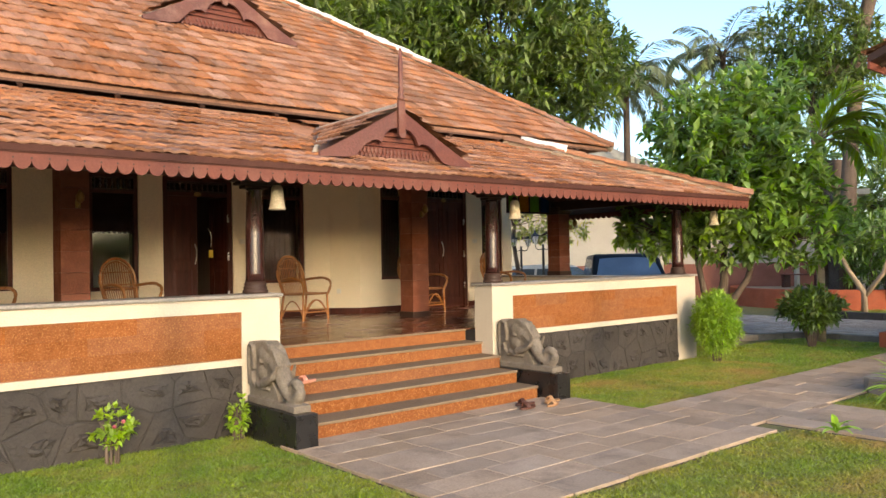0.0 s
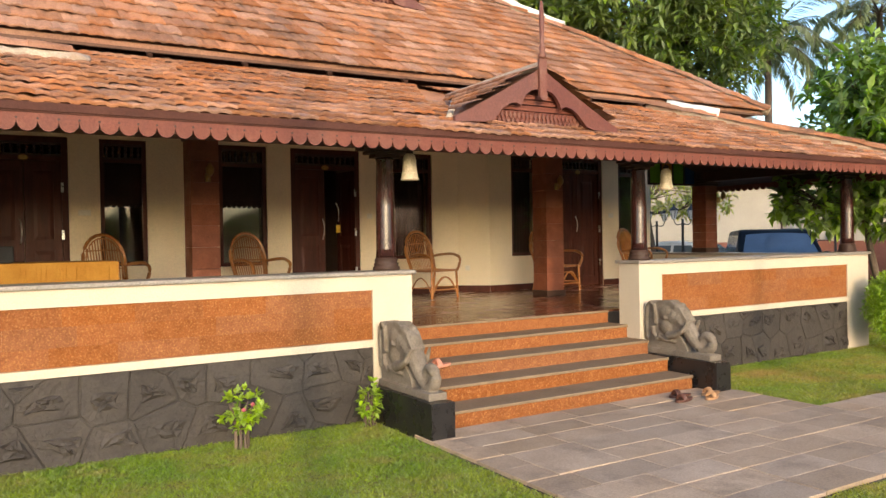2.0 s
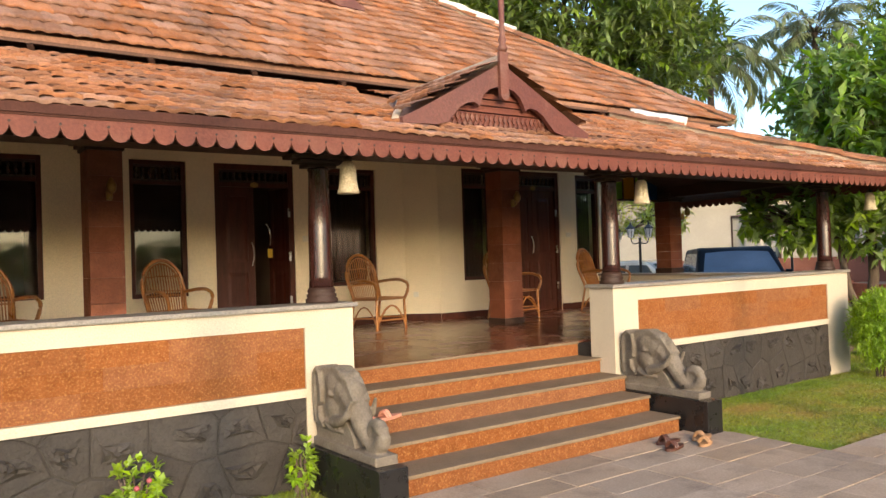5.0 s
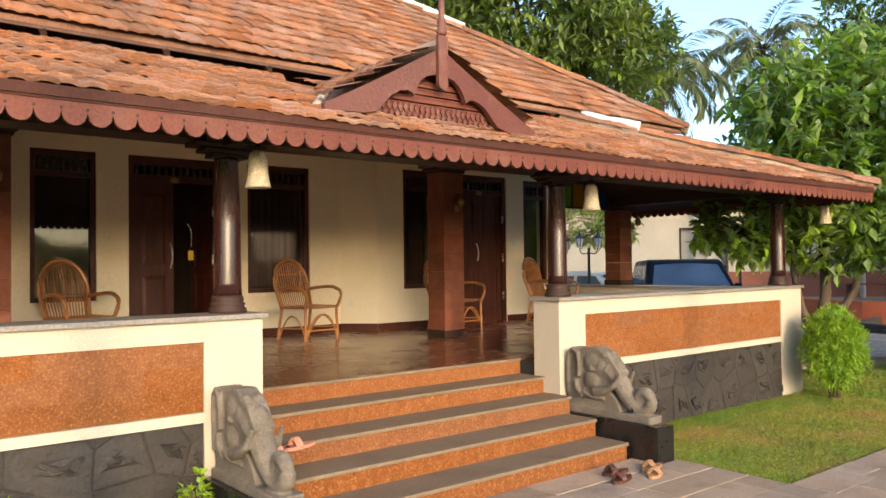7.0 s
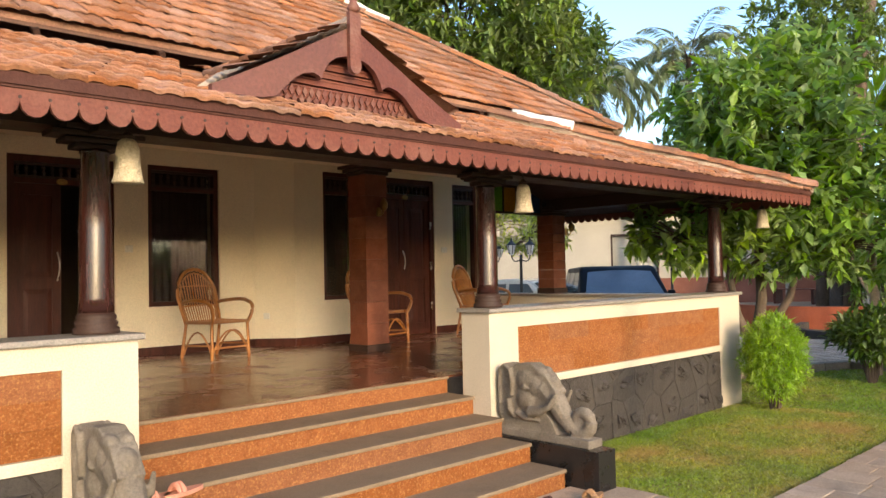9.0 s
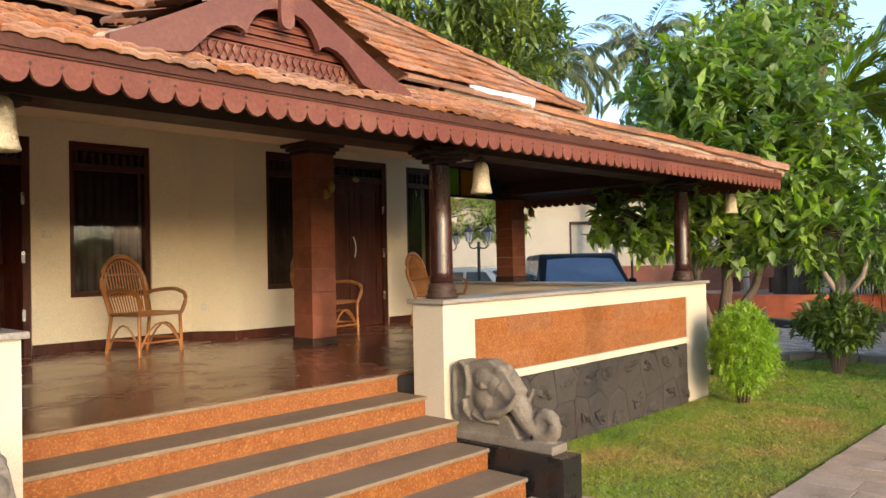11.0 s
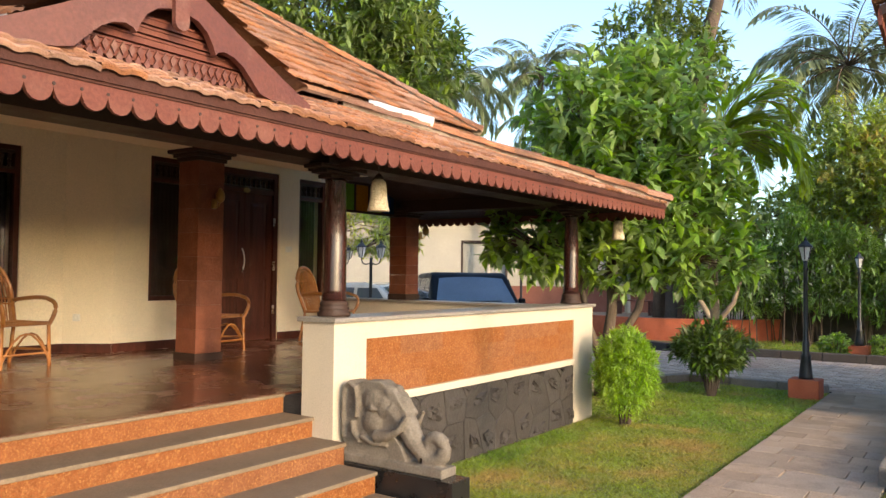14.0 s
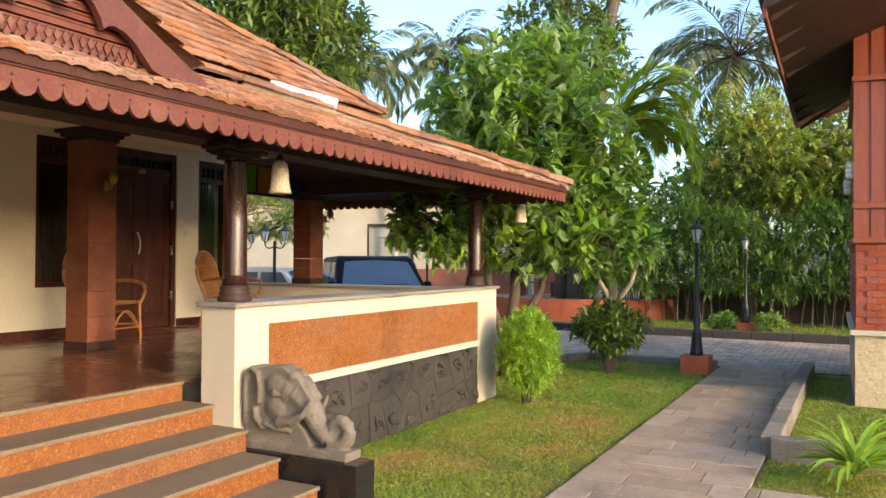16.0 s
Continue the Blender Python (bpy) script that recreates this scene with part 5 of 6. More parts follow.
def frond_arrays(rng, start, az, el, length, droop, leaf, count, width, vee):
    """Leaflets and rachis of one palm frond."""
    h = np.array([math.cos(az), math.sin(az), 0])
    ts = np.linspace(0, 1, 14)
    pts = []
    p = np.array(start, float)
    e = el
    for i in range(14):
        pts.append(p.copy())
        p = p + (h * math.cos(e) + np.array([0, 0, math.sin(e)])) * length / 13
        e -= droop / 13 * (0.5 + 1.2 * i / 13)
    pts = np.array(pts)
    cen, ax, L = [], [], []
    side = np.array([-math.sin(az), math.cos(az), 0])
    for k in range(count):
        t = 0.14 + 0.86 * k / count
        i = min(12, int(t * 13))
        f = t * 13 - i
        q = pts[i] * (1 - f) + pts[i + 1] * f
        tang = pts[i + 1] - pts[i]
        tang /= np.linalg.norm(tang)
        for s in (-1, 1):
            a = side * s * 0.8 + tang * (0.45 + 0.5 * t) + np.array([0, 0, vee]) + rng.normal(size=3) * 0.08
            cen.append(q)
            ax.append(a / np.linalg.norm(a))
            L.append(leaf * (0.45 + 0.75 * math.sin(math.pi * min(1, t * 0.85 + 0.12))))
    return pts, np.array(cen), np.array(ax), np.array(L)


def palm(name, base, trunk_pts, r0, r1, fronds, length, leaf, material, label, seed, droop=1.9, vee=-0.35, width=0.05, count=44, el=(-0.3, 1.25), bark="bark", bias=None):
    t = thing(name, base, label, "palm tree")
    rng = np.random.default_rng(seed)
    bm = tube(bmesh.new(), trunk_pts, r0, 10, r1)
    top = trunk_pts[-1]
    C, A, L = [], [], []
    for k in range(fronds):
        az = k * 2.399 + rng.uniform(-0.3, 0.3) if bias is None else bias + rng.normal() * 1.0
        e = el[0] + (el[1] - el[0]) * ((k + 0.5) / fronds) + rng.uniform(-0.12, 0.12)
        pts, c, a, l = frond_arrays(rng, top, az, e, length * rng.uniform(0.85, 1.1), droop * rng.uniform(0.8, 1.2), leaf, count, width, vee)
        tube(bm, [tuple(p) for p in pts], 0.022 * length / 3, 5, 0.006)
        C.append(c), A.append(a), L.append(l)
    part("trunk", bm, M[bark], t, smooth=True)
    C, A, L = np.concatenate(C), np.concatenate(A), np.concatenate(L)
    leaf_mesh("fronds", C, A, np.tile([0, 0, 1.0], (len(C), 1)), L, np.full(len(C), width), material, t, fold=0.1)
    return t


# broad-leaved tree beside the veranda end
tree("broadleaf_tree", (13.2, 7.85, -0.03),
     [([(0, 0, 0), (0.05, -0.05, 0.6), (0.15, -0.1, 1.2), (0.1, -0.1, 1.9)], 0.10, 0.06), ([(0.0, -0.05, 0.4), (-0.2, 0.1, 1.0), (-0.35, 0.2, 1.9)], 0.07, 0.04), ([(0.05, -0.05, 0.5), (0.5, -0.35, 1.2), (0.7, -0.5, 2.0)], 0.07, 0.04)],
     [(0.2, -0.3, 3.3, 1.5, 1.5, 1.35), (0.6, -0.8, 2.6, 1.2, 1.1, 1.0), (-0.6, 0.3, 2.5, 1.0, 1.0, 0.8), (0.5, -0.6, 4.3, 0.95, 0.95, 0.85), (-0.3, 0.1, 4.0, 0.9, 0.9, 0.8), (0.8, -1.1, 1.95, 0.9, 0.9, 0.5), (-1.1, 0.6, 2.1, 0.7, 0.7, 0.45), (0.2, -0.3, 1.95, 0.9, 0.9, 0.5)],
     1150, 10, 0.235, 0.105, M["leaf"], M["bark"], "broad-leaved green garden tree beside the veranda", 11)
palm("areca_palm", (15.05, 6.80, -0.03), [(0, 0, 0), (0.02, 0, 1.2), (0.0, 0.05, 2.4), (0.03, 0, 3.7)], 0.075, 0.06, 15, 1.75, 0.48, M["areca"], "yellow-green areca palm with arching fronds", 5, droop=2.1, vee=0.0, width=0.06, count=48, el=(0.1, 1.4), bark="palebark", bias=-0.8)


def bush(name, base, r, h, twigs, per, leaf, wide, material, label, seed, stems=9, low=0.0):
    b = thing(name, base, label, "bush")
    rng = np.random.default_rng(seed)
    for i in range(stems):
        a = 2 * math.pi * i / stems
        bm = bmesh.new()
        tube(bm, [(0.05 * math.cos(a), 0.05 * math.sin(a), 0), (r * 0.3 * math.cos(a), r * 0.3 * math.sin(a), h * 0.4), (r * 0.55 * math.cos(a), r * 0.55 * math.sin(a), h * 0.75)], 0.012, 5, 0.005)
        part("stem", bm, M["bark"], b)
    d = rand_unit(rng, twigs)
    rad = rng.uniform(0.15, 1, twigs) ** 0.4 * rng.uniform(0.85, 1.1, twigs)
    P = np.array([0, 0, h * (0.5 + low / 2)]) + d * rad[:, None] * np.array([r, r, h * (0.5 - low / 2)])
    n = twigs * per
    cen = np.repeat(P, per, 0) + rng.normal(size=(n, 3)) * leaf * 0.1
    ax = np.repeat(d, per, 0) * 0.5 + rand_unit(rng, n) * 0.8 + np.array([0, 0, 0.25])
    ax /= np.linalg.norm(ax, axis=1, keepdims=True)
    leaf_mesh("foliage", cen, ax, np.tile([0, 0, 1.0], (n, 1)) + rand_unit(rng, n) * 0.4, leaf * rng.uniform(0.6, 1.2, n), wide * rng.uniform(0.7, 1.2, n), material, b)
    return b


bush("lime_bush", (11.36, 6.75, -0.03), 0.36, 1.08, 1200, 9, 0.09, 0.016, M["lime"], "rounded lime-green feathery bush on the lawn", 21, low=0.12)
bush("dark_bush", (14.25, 6.62, -0.03), 0.52, 1.02, 240, 9, 0.17, 0.05, M["mango"], "dark green leafy bush with bare stems", 22, stems=16, low=0.3)
bush("flowering_shrub", (2.45, 7.02, -0.03), 0.17, 0.48, 40, 7, 0.07, 0.04, M["lime"], "small flowering shrub beside the stone wall", 23, low=0.3)
bush("low_shrub", (3.60, 7.08, -0.03), 0.10, 0.42, 40, 7, 0.06, 0.035, M["lime"], "small bright shrub beside the plinth", 24)
for p in ((0.06, -0.1, 0.36), (-0.02, -0.12, 0.33), (0.1, -0.05, 0.31)):
    fb = bmesh.new()
    bmesh.ops.create_icosphere(fb, subdivisions=1, radius=0.018, matrix=Matrix.Translation(p))
    part("flower", fb, M["flower"], bpy.data.objects["flowering_shrub"], "pink flower")
bush("flower_clump", (21.75, 6.1, -0.03), 0.34, 0.5, 90, 8, 0.11, 0.06, M["leaf"], "clump of pale green leaves at the lamp foot", 25)
bush("flower_clump", (21.75, 5.15, -0.03), 0.34, 0.5, 90, 8, 0.11, 0.06, M["leaf"], "clump of pale green leaves at the lamp foot", 26)
bush("potted_greenery", (12.6, 8.5, -0.03), 0.5, 1.1, 120, 8, 0.16, 0.07, M["leaf"], "low green shrub under the tree", 27)


def strap_plant(base, n, length, label, seed):
    p = thing("strap_plant", base, label, "plant")
    rnd = random.Random(seed)
    for i in range(n):
        a, e = rnd.uniform(0, 6.28), rnd.uniform(0.5, 1.4)
        L = length * rnd.uniform(0.7, 1.1)
        bm = bmesh.new()
        q = Vector((0, 0, 0.08))
        prev = None
        for k in range(7):
            w = 0.028 * math.sin(math.pi * min(0.98, 0.15 + k / 7)) + 0.002
            s = Vector((-math.sin(a), math.cos(a), 0)) * w
            cur = (bm.verts.new(q - s + Vector((0, 0, w * 0.4))), bm.verts.new(q), bm.verts.new(q + s + Vector((0, 0, w * 0.4))))
            if prev:
                bm.faces.new((prev[0], prev[1], cur[1], cur[0]))
                bm.faces.new((prev[1], prev[2], cur[2], cur[1]))
            prev = cur
            q = q + Vector((math.cos(a) * math.cos(e), math.sin(a) * math.cos(e), math.sin(e))) * L / 6
            e -= 0.22
        part("leaf", bm, M["lime"], p)


strap_plant((9.45, 3.38, -0.03), 46, 0.62, "yellow-green strap-leaved plant beside the path", 4)
strap_plant((7.35, 3.25, -0.03), 10, 0.22, "small bright green plant on the lawn", 6)

# hedge, trees and palms beyond the drive
hd = thing("bamboo_hedge", (24.6, 2.5, -0.03), "tall green bamboo hedge with bare lower canes", "hedge")
rng = np.random.default_rng(31)
hb = bmesh.new()
for i in range(150):
    x, y = rng.uniform(-0.5, 0.6), rng.uniform(-7.5, 7.5)
    tube(hb, [(x, y, 0), (x + rng.uniform(-0.15, 0.15), y + rng.uniform(-0.2, 0.2), 1.3), (x + rng.uniform(-0.3, 0.3), y + rng.uniform(-0.3, 0.3), 2.5)], 0.018, 5, 0.008)
part("cane_stand", hb, M["bark"], hd)["kind"] = "stuff"
P = np.stack([rng.uniform(-0.8, 0.7, 5600), rng.uniform(-7.8, 7.8, 5600), 0.75 + 2.2 * rng.uniform(0, 1, 5600) ** 0.8], 1)
P[:, 2] *= 1 + 0.12 * np.sin(P[:, 1] * 1.7) + 0.08 * np.sin(P[:, 1] * 4.1)
cen = np.repeat(P, 8, 0)
ax = rand_unit(rng, len(cen)) + np.array([-0.2, 0, 0.1])
ax /= np.linalg.norm(ax, axis=1, keepdims=True)
leaf_mesh("foliage", cen, ax, np.tile([0, 0, 1.0], (len(cen), 1)), rng.uniform(0.18, 0.32, len(cen)), rng.uniform(0.035, 0.06, len(cen)), M["bamboo"], hd)
structure(part("wall_garden", boxm(25.6, 25.75, -20, 8.6, -0.05, 1.0), M["darkkerb"]), "dark low garden wall behind the hedge", "wall")

for x, y, s, seed in ((25.6, 5.9, 1.0, 41), (25.9, 3.4, 0.9, 42), (26.3, 1.2, 1.05, 43)):
    tree("ficus_tree", (x, y, -0.03), [([(0, 0, 0), (0.1, 0.05, 1.5), (0.0, 0.1, 3.0)], 0.10, 0.06), ([(0.1, 0.1, 0.2), (0.4, 0.4, 1.6), (0.5, 0.5, 3.1)], 0.06, 0.04)],
         [(0, 0, 4.5 * s, 1.8, 1.8, 1.5), (0.5, 0.9, 3.9 * s, 1.3, 1.3, 1.1), (-0.4, -0.9, 4.0 * s, 1.3, 1.3, 1.2), (0, 0.2, 5.5 * s, 1.2, 1.2, 1.0)], 1700, 8, 0.19, 0.085, M["ficus"], M["palebark"], "clipped ficus tree with orange-tinged leaf tips", seed, group="ficus trees behind the hedge")
tree("frangipani_tree", (21.9, 8.75, -0.03), [([(0, 0, 0), (0, 0, 0.6), (-0.2, 0.3, 1.2), (-0.3, 0.5, 1.7)], 0.09, 0.04), ([(0, 0, 0.5), (0.2, -0.4, 1.1), (0.2, -0.6, 1.7)], 0.07, 0.04)],
     [(-0.3, 0.5, 2.1, 0.7, 0.7, 0.4), (0.2, -0.6, 2.1, 0.7, 0.7, 0.4)], 70, 7, 0.30, 0.09, M["leaf"], M["palebark"], "pale-barked forked frangipani by the driveway", 45)
tree("mango_tree", (25.0, 11.2, -0.03), [([(0, 0, 0), (0.2, 0, 3), (0, 0.2, 6)], 0.2, 0.1)], [(0, 0, 8.2, 1.9, 1.9, 1.6), (-0.8, -1.0, 7.2, 1.4, 1.4, 1.1), (0.8, 0.7, 7.3, 1.5, 1.5, 1.2)], 700, 9, 0.32, 0.09, M["mango"], M["bark"], "dark green mango tree above the garden", 46)
tree("mango_tree", (22.0, 22.0, -0.03), [([(0, 0, 0), (0.3, 0, 4), (0, 0.3, 7.5)], 0.4, 0.2)],
     [(0, 0, 10.5, 4.2, 4.2, 3.2), (-4, 2.5, 9.6, 3.6, 3.6, 2.6), (-1, 0, 13.5, 3.6, 3.6, 2.5), (-7, 5, 10.6, 3.5, 3.5, 2.6), (2.0, -1.5, 9.0, 2.8, 2.8, 2.2)], 4000, 9, 0.48, 0.15, M["mango"], M["bark"], "large dark mango tree behind the house", 47)
tree("mango_tree", (17.0, 27.0, -0.03), [([(0, 0, 0), (0.3, 0, 4), (0, 0.3, 8)], 0.35, 0.2)],
     [(0, 0, 10.5, 3.8, 3.8, 2.6), (-4, 1.5, 10.0, 3.2, 3.2, 2.4), (3.5, -1, 10.3, 3.2, 3.2, 2.4)], 1500, 8, 0.48, 0.15, M["mango"], M["bark"], "dark mango tree behind the house", 48)
tree("garden_tree", (15.6, 15.2, -0.03), [([(0, 0, 0), (0.1, 0, 1.2), (0, 0.1, 2.2)], 0.08, 0.05)], [(0, 0, 2.7, 1.3, 1.3, 0.75), (0.9, -0.9, 2.5, 0.8, 0.8, 0.55)], 260, 9, 0.2, 0.05, M["ficus"], M["bark"], "yellow-green tree beyond the veranda opening", 49)
palm("coconut_palm", (33.5, 7.2, -0.03), [(0, 0, 0), (0.5, 0.2, 4), (0.8, 0.3, 9.4)], 0.22, 0.15, 26, 4.6, 1.0, M["palm"], "tall coconut palm with drooping fronds", 51, width=0.09, count=52)
palm("coconut_palm", (32.8, 24.2, -0.03), [(0, 0, 0), (0.3, 0.2, 5), (0.5, 0.3, 10.5)], 0.22, 0.15, 24, 4.0, 0.9, M["palm"], "tall coconut palm with drooping fronds", 52, width=0.10)
palm("coconut_palm", (41.0, 23.5, -0.03), [(0, 0, 0), (0.3, 0.2, 6), (0.5, 0.3, 13.0)], 0.22, 0.15, 24, 4.0, 0.9, M["palm"], "tall coconut palm with drooping fronds", 53, width=0.10)
palm("coconut_palm", (38.0, 20.5, -0.03), [(0, 0, 0), (0.3, 0.2, 5), (0.5, 0.3, 9.0)], 0.22, 0.15, 22, 4.0, 0.9, M["palm"], "coconut palm with drooping fronds", 54, width=0.10)
palm("leaning_palm", (24.6, 10.3, -0.03), [(0, 0, 0), (0.1, -0.1, 4), (0.4, -0.4, 8), (1.2, -1.2, 12.5)], 0.24, 0.18, 20, 4.2, 0.95, M["palm"], "leaning palm rising out of the frame", 55, width=0.10)
# palms behind the walk, whose trunks throw bands of shade on the walls
palm("coconut_palm", (-1.0, -4.6, -0.03), [(0, 0, 0), (0.0, 0, 5), (0.0, 0, 15)], 0.14, 0.12, 20, 4.0, 0.9, M["palm"], "tall coconut palm on the lawn", 56, width=0.09)
palm("coconut_palm", (5.1, -4.7, -0.03), [(0, 0, 0), (0.0, 0, 5), (0.0, 0, 15)], 0.13, 0.11, 20, 4.0, 0.9, M["palm"], "tall coconut palm on the lawn", 57, width=0.09)
for k, (x, y) in enumerate(((-14, -52), (-4, -58), (6, -54), (16, -57), (27, -53), (-25, -55), (38, -50))):
    tree("distant_tree", (x, y, -0.03), [([(0, 0, 0), (0.2, 0, 2), (0, 0.3, 4)], 0.3, 0.2)], [(0, 0, 3.4, 4.5, 3, 1.8), (4, 0, 2.6, 3.5, 3, 1.5), (-4, 0, 2.8, 3.6, 3, 1.6)], 420, 7, 0.6, 0.25, M["mango"], M["bark"], "far green tree across the garden", 60 + k, group="far trees")
for k, (x, y) in enumerate(((40, 34), (52, 22), (50, 8), (46, -6), (30, 40), (56, 40), (48, -18))):
    tree("distant_tree", (x, y, -0.03), [([(0, 0, 0), (0.2, 0, 3), (0, 0.3, 5)], 0.3, 0.2)], [(0, 0, 6.0, 4.5, 4.5, 3.0), (3, 4, 5.0, 3.5, 4, 2.6), (-2, -5, 4.6, 3.6, 4, 2.4), (2, -9, 5, 3.6, 4, 2.4)], 600, 7, 0.6, 0.25, M["mango"], M["bark"], "far green tree across the garden", 70 + k, group="far trees")


# ---- lamp posts ----
def lantern(parent, x, y, z):
    l = part("lantern", lathe(bmesh.new(), [(0.035, 0), (0.05, 0.02), (0.09, 0.19), (0.085, 0.195)], 6, x, y, z), M["lampglass"], parent, "frosted glass lantern")
    part("lantern_roof", lathe(bmesh.new(), [(0.11, 0.195), (0.10, 0.215), (0.04, 0.27), (0.02, 0.29), (0.022, 0.31), (0.004, 0.35)], 6, x, y, z), M["iron"], l)
    b = bmesh.new()
    for i in range(6):
        a = 2 * math.pi * i / 6
        tube(b, [(x + 0.05 * math.cos(a), y + 0.05 * math.sin(a), z + 0.02), (x + 0.092 * math.cos(a), y + 0.092 * math.sin(a), z + 0.195)], 0.006, 4)
    part("lantern_ribs", b, M["iron"], l)


def lamp_post(x, y, double, h, base_m, label):
    p = thing("garden_lamp_post", (x, y, -0.03), label, "lamp post", "garden lamp posts")
    part("foot", boxm(-0.2, 0.2, -0.2, 0.2, 0, 0.27, bevel=0.01), M[base_m], p, "red painted block foot")
    k = 0.27
    part("post", lathe(bmesh.new(), [(0.10, k), (0.09, k + 0.05), (0.065, k + 0.30), (0.075, k + 0.32), (0.045, k + 0.36), (0.05, k + 0.5), (0.034, k + 0.55), (0.028, h - 0.5), (0.042, h - 0.48), (0.025, h - 0.43), (0.03, h - 0.36)], 14), M["iron"], p, smooth=True)
    if double:
        for s in (-1, 1):
            b = tube(bmesh.new(), arc((0, 0, h - 0.45), (s * 0.17, -s * 0.1, h - 0.36), (s * 0.12, -s * 0.07, h - 0.48)), 0.012)
            part("arm", b, M["iron"], p)
            lantern(p, s * 0.17, -s * 0.1, h - 0.36)
    else:
        lantern(p, 0, 0, h - 0.36)


lamp_post(14.95, 5.50, False, 2.30, "orangewall", "black cast-iron garden lamp on a red block")
lamp_post(21.8, 5.65, False, 2.30, "orangewall", "grey cast-iron garden lamp beside the driveway")
lamp_post(14.4, 13.1, True, 2.35, "kerb", "double-lantern black garden lamp beside the cars")
lamp_post(19.4, 12.6, True, 2.5, "kerb", "double-lantern black garden lamp by the far house")
lamp_post(15.6, 15.0, True, 2.35, "kerb", "double-lantern black garden lamp beside the cars")


# ---- parked cars ----
def car(loc, rz, paint, label, suv):
    c = thing("parked_car", loc, label, "car", rz=rz)
    W, L, H = (0.92, 2.1, 1.72) if suv else (0.86, 2.0, 1.48)
    belt = 1.05 if suv else 0.92
    # side outline in (y, z), front at -y
    if suv:
        low = [(-L, 0.35), (-L, 0.75), (-L + 0.08, 0.92), (-L + 1.25, belt), (L - 0.05, belt), (L, 0.9), (L, 0.35)]
        cab = [(-L + 1.15, belt), (-L + 1.95, H - 0.04), (-L + 2.12, H), (L - 0.25, H - 0.03), (L - 0.05, belt)]
    else:
        low = [(-L, 0.3), (-L, 0.6), (-L + 0.12, 0.74), (-L + 1.0, belt - 0.02), (L - 0.1, belt + 0.05), (L, 0.8), (L, 0.3)]
        cab = [(-L + 0.85, belt - 0.03), (-L + 1.65, H - 0.05), (-L + 1.95, H), (L - 0.75, H - 0.06), (L - 0.12, belt)]

    def prism(outline, w0, w1, zlo, zhi):
        bm = bmesh.new()
        a, b = [], []
        for y, z in outline:
            w = w0 + (w1 - w0) * min(1, max(0, (z - zlo) / (zhi - zlo)))
            a.append(bm.verts.new((-w, y, z)))
            b.append(bm.verts.new((w, y, z)))
        bm.faces.new(a)
        bm.faces.new(b[::-1])
        for i in range(len(a)):
            j = (i + 1) % len(a)
            bm.faces.new((a[j], a[i], b[i], b[j]))
        bmesh.ops.bevel(bm, geom=list(bm.edges), offset=0.07, segments=4, affect="EDGES", profile=0.5)
        bmesh.ops.recalc_face_normals(bm, faces=bm.faces)
        return bm
    body = part("body", prism(low, W, W, 0, 1), paint, c, smooth=False)
    part("cabin", prism(cab, W - 0.03, W - 0.17, belt, H), paint, c)
    (y0, z0), (y1, z1) = cab[0], cab[1]

    def pane(pts, name, label=""):
        bm = bmesh.new()
        bm.faces.new([bm.verts.new(p) for p in pts])
        bmesh.ops.solidify(bm, geom=bm.faces[:], thickness=0.012)
        part(name, bm, M["carglass"], c, label)
    n = Vector((0, -(z1 - z0), y1 - y0)).normalized() * 0.03
    f = lambda t, w: (w, y0 + (y1 - y0) * t + n.y, z0 + (z1 - z0) * t + n.z)
    pane([f(0.10 - 0.03 * math.cos(math.pi * k / 16), (W - 0.15) * k / 8) for k in range(-8, 9)] + [f(0.84 + 0.05 * math.cos(math.pi * k / 16), (W - 0.29) * k / 8) for k in range(8, -9, -1)], "windscreen", "dark reflective windscreen")
    part("wiper", tube(bmesh.new(), [f(0.13, -0.45), f(0.16, 0.5)], 0.014, 5), M["rubber"], c)
    for s in (-1, 1):
        wz = lambda z: s * (W - 0.03 - 0.14 * (z - belt) / (H - belt) + 0.012)
        spans = ((0.06, 0.36), (0.39, 0.66), (0.69, 0.93))
        ya, yb = cab[0][0] + 0.25, cab[-1][0] - 0.05
        for i, (p, q) in enumerate(spans):
            a, b = ya + (yb - ya) * p, ya + (yb - ya) * q
            t0 = a + (0.32 if i == 0 else 0.0)
            t1 = b - (0.18 if i == 2 else 0.0)
            pane([(wz(belt + 0.06), a, belt + 0.06), (wz(belt + 0.06), b, belt + 0.06), (wz(H - 0.13), t1, H - 0.13), (wz(H - 0.13), t0, H - 0.13)], "side_window")
        part("mirror", boxm(s * (W + 0.02) - 0.07, s * (W + 0.02) + 0.07, y0 + 0.22, y0 + 0.34, belt + 0.02, belt + 0.18, bevel=0.03), paint, c)
        part("headlight", boxm(s * 0.62 - 0.17, s * 0.62 + 0.17, -L - 0.012, -L + 0.05, 0.58, 0.74, bevel=0.02), M["lampglass"], c)
        for yy in (-L + 0.72, L - 0.72):
            bm = lathe(bmesh.new(), [(0.22, -0.11), (0.33, -0.11), (0.35, -0.06), (0.35, 0.06), (0.33, 0.11), (0.22, 0.11)], 24)
            t = part("tyre", bm, M["rubber"], c, smooth=False)
            t.matrix_world = c.matrix_world @ pose(s * (W - 0.09), yy, 0.35, 0, 90, 0)
            t2 = part("rim", lathe(bmesh.new(), [(0.05, -0.115), (0.21, -0.105), (0.22, 0.105), (0.05, 0.115)], 12), M["chrome"], t)
    part("grille", boxm(-0.42, 0.42, -L - 0.01, -L + 0.04, 0.56, 0.76, bevel=0.01), M["rubber"], c)


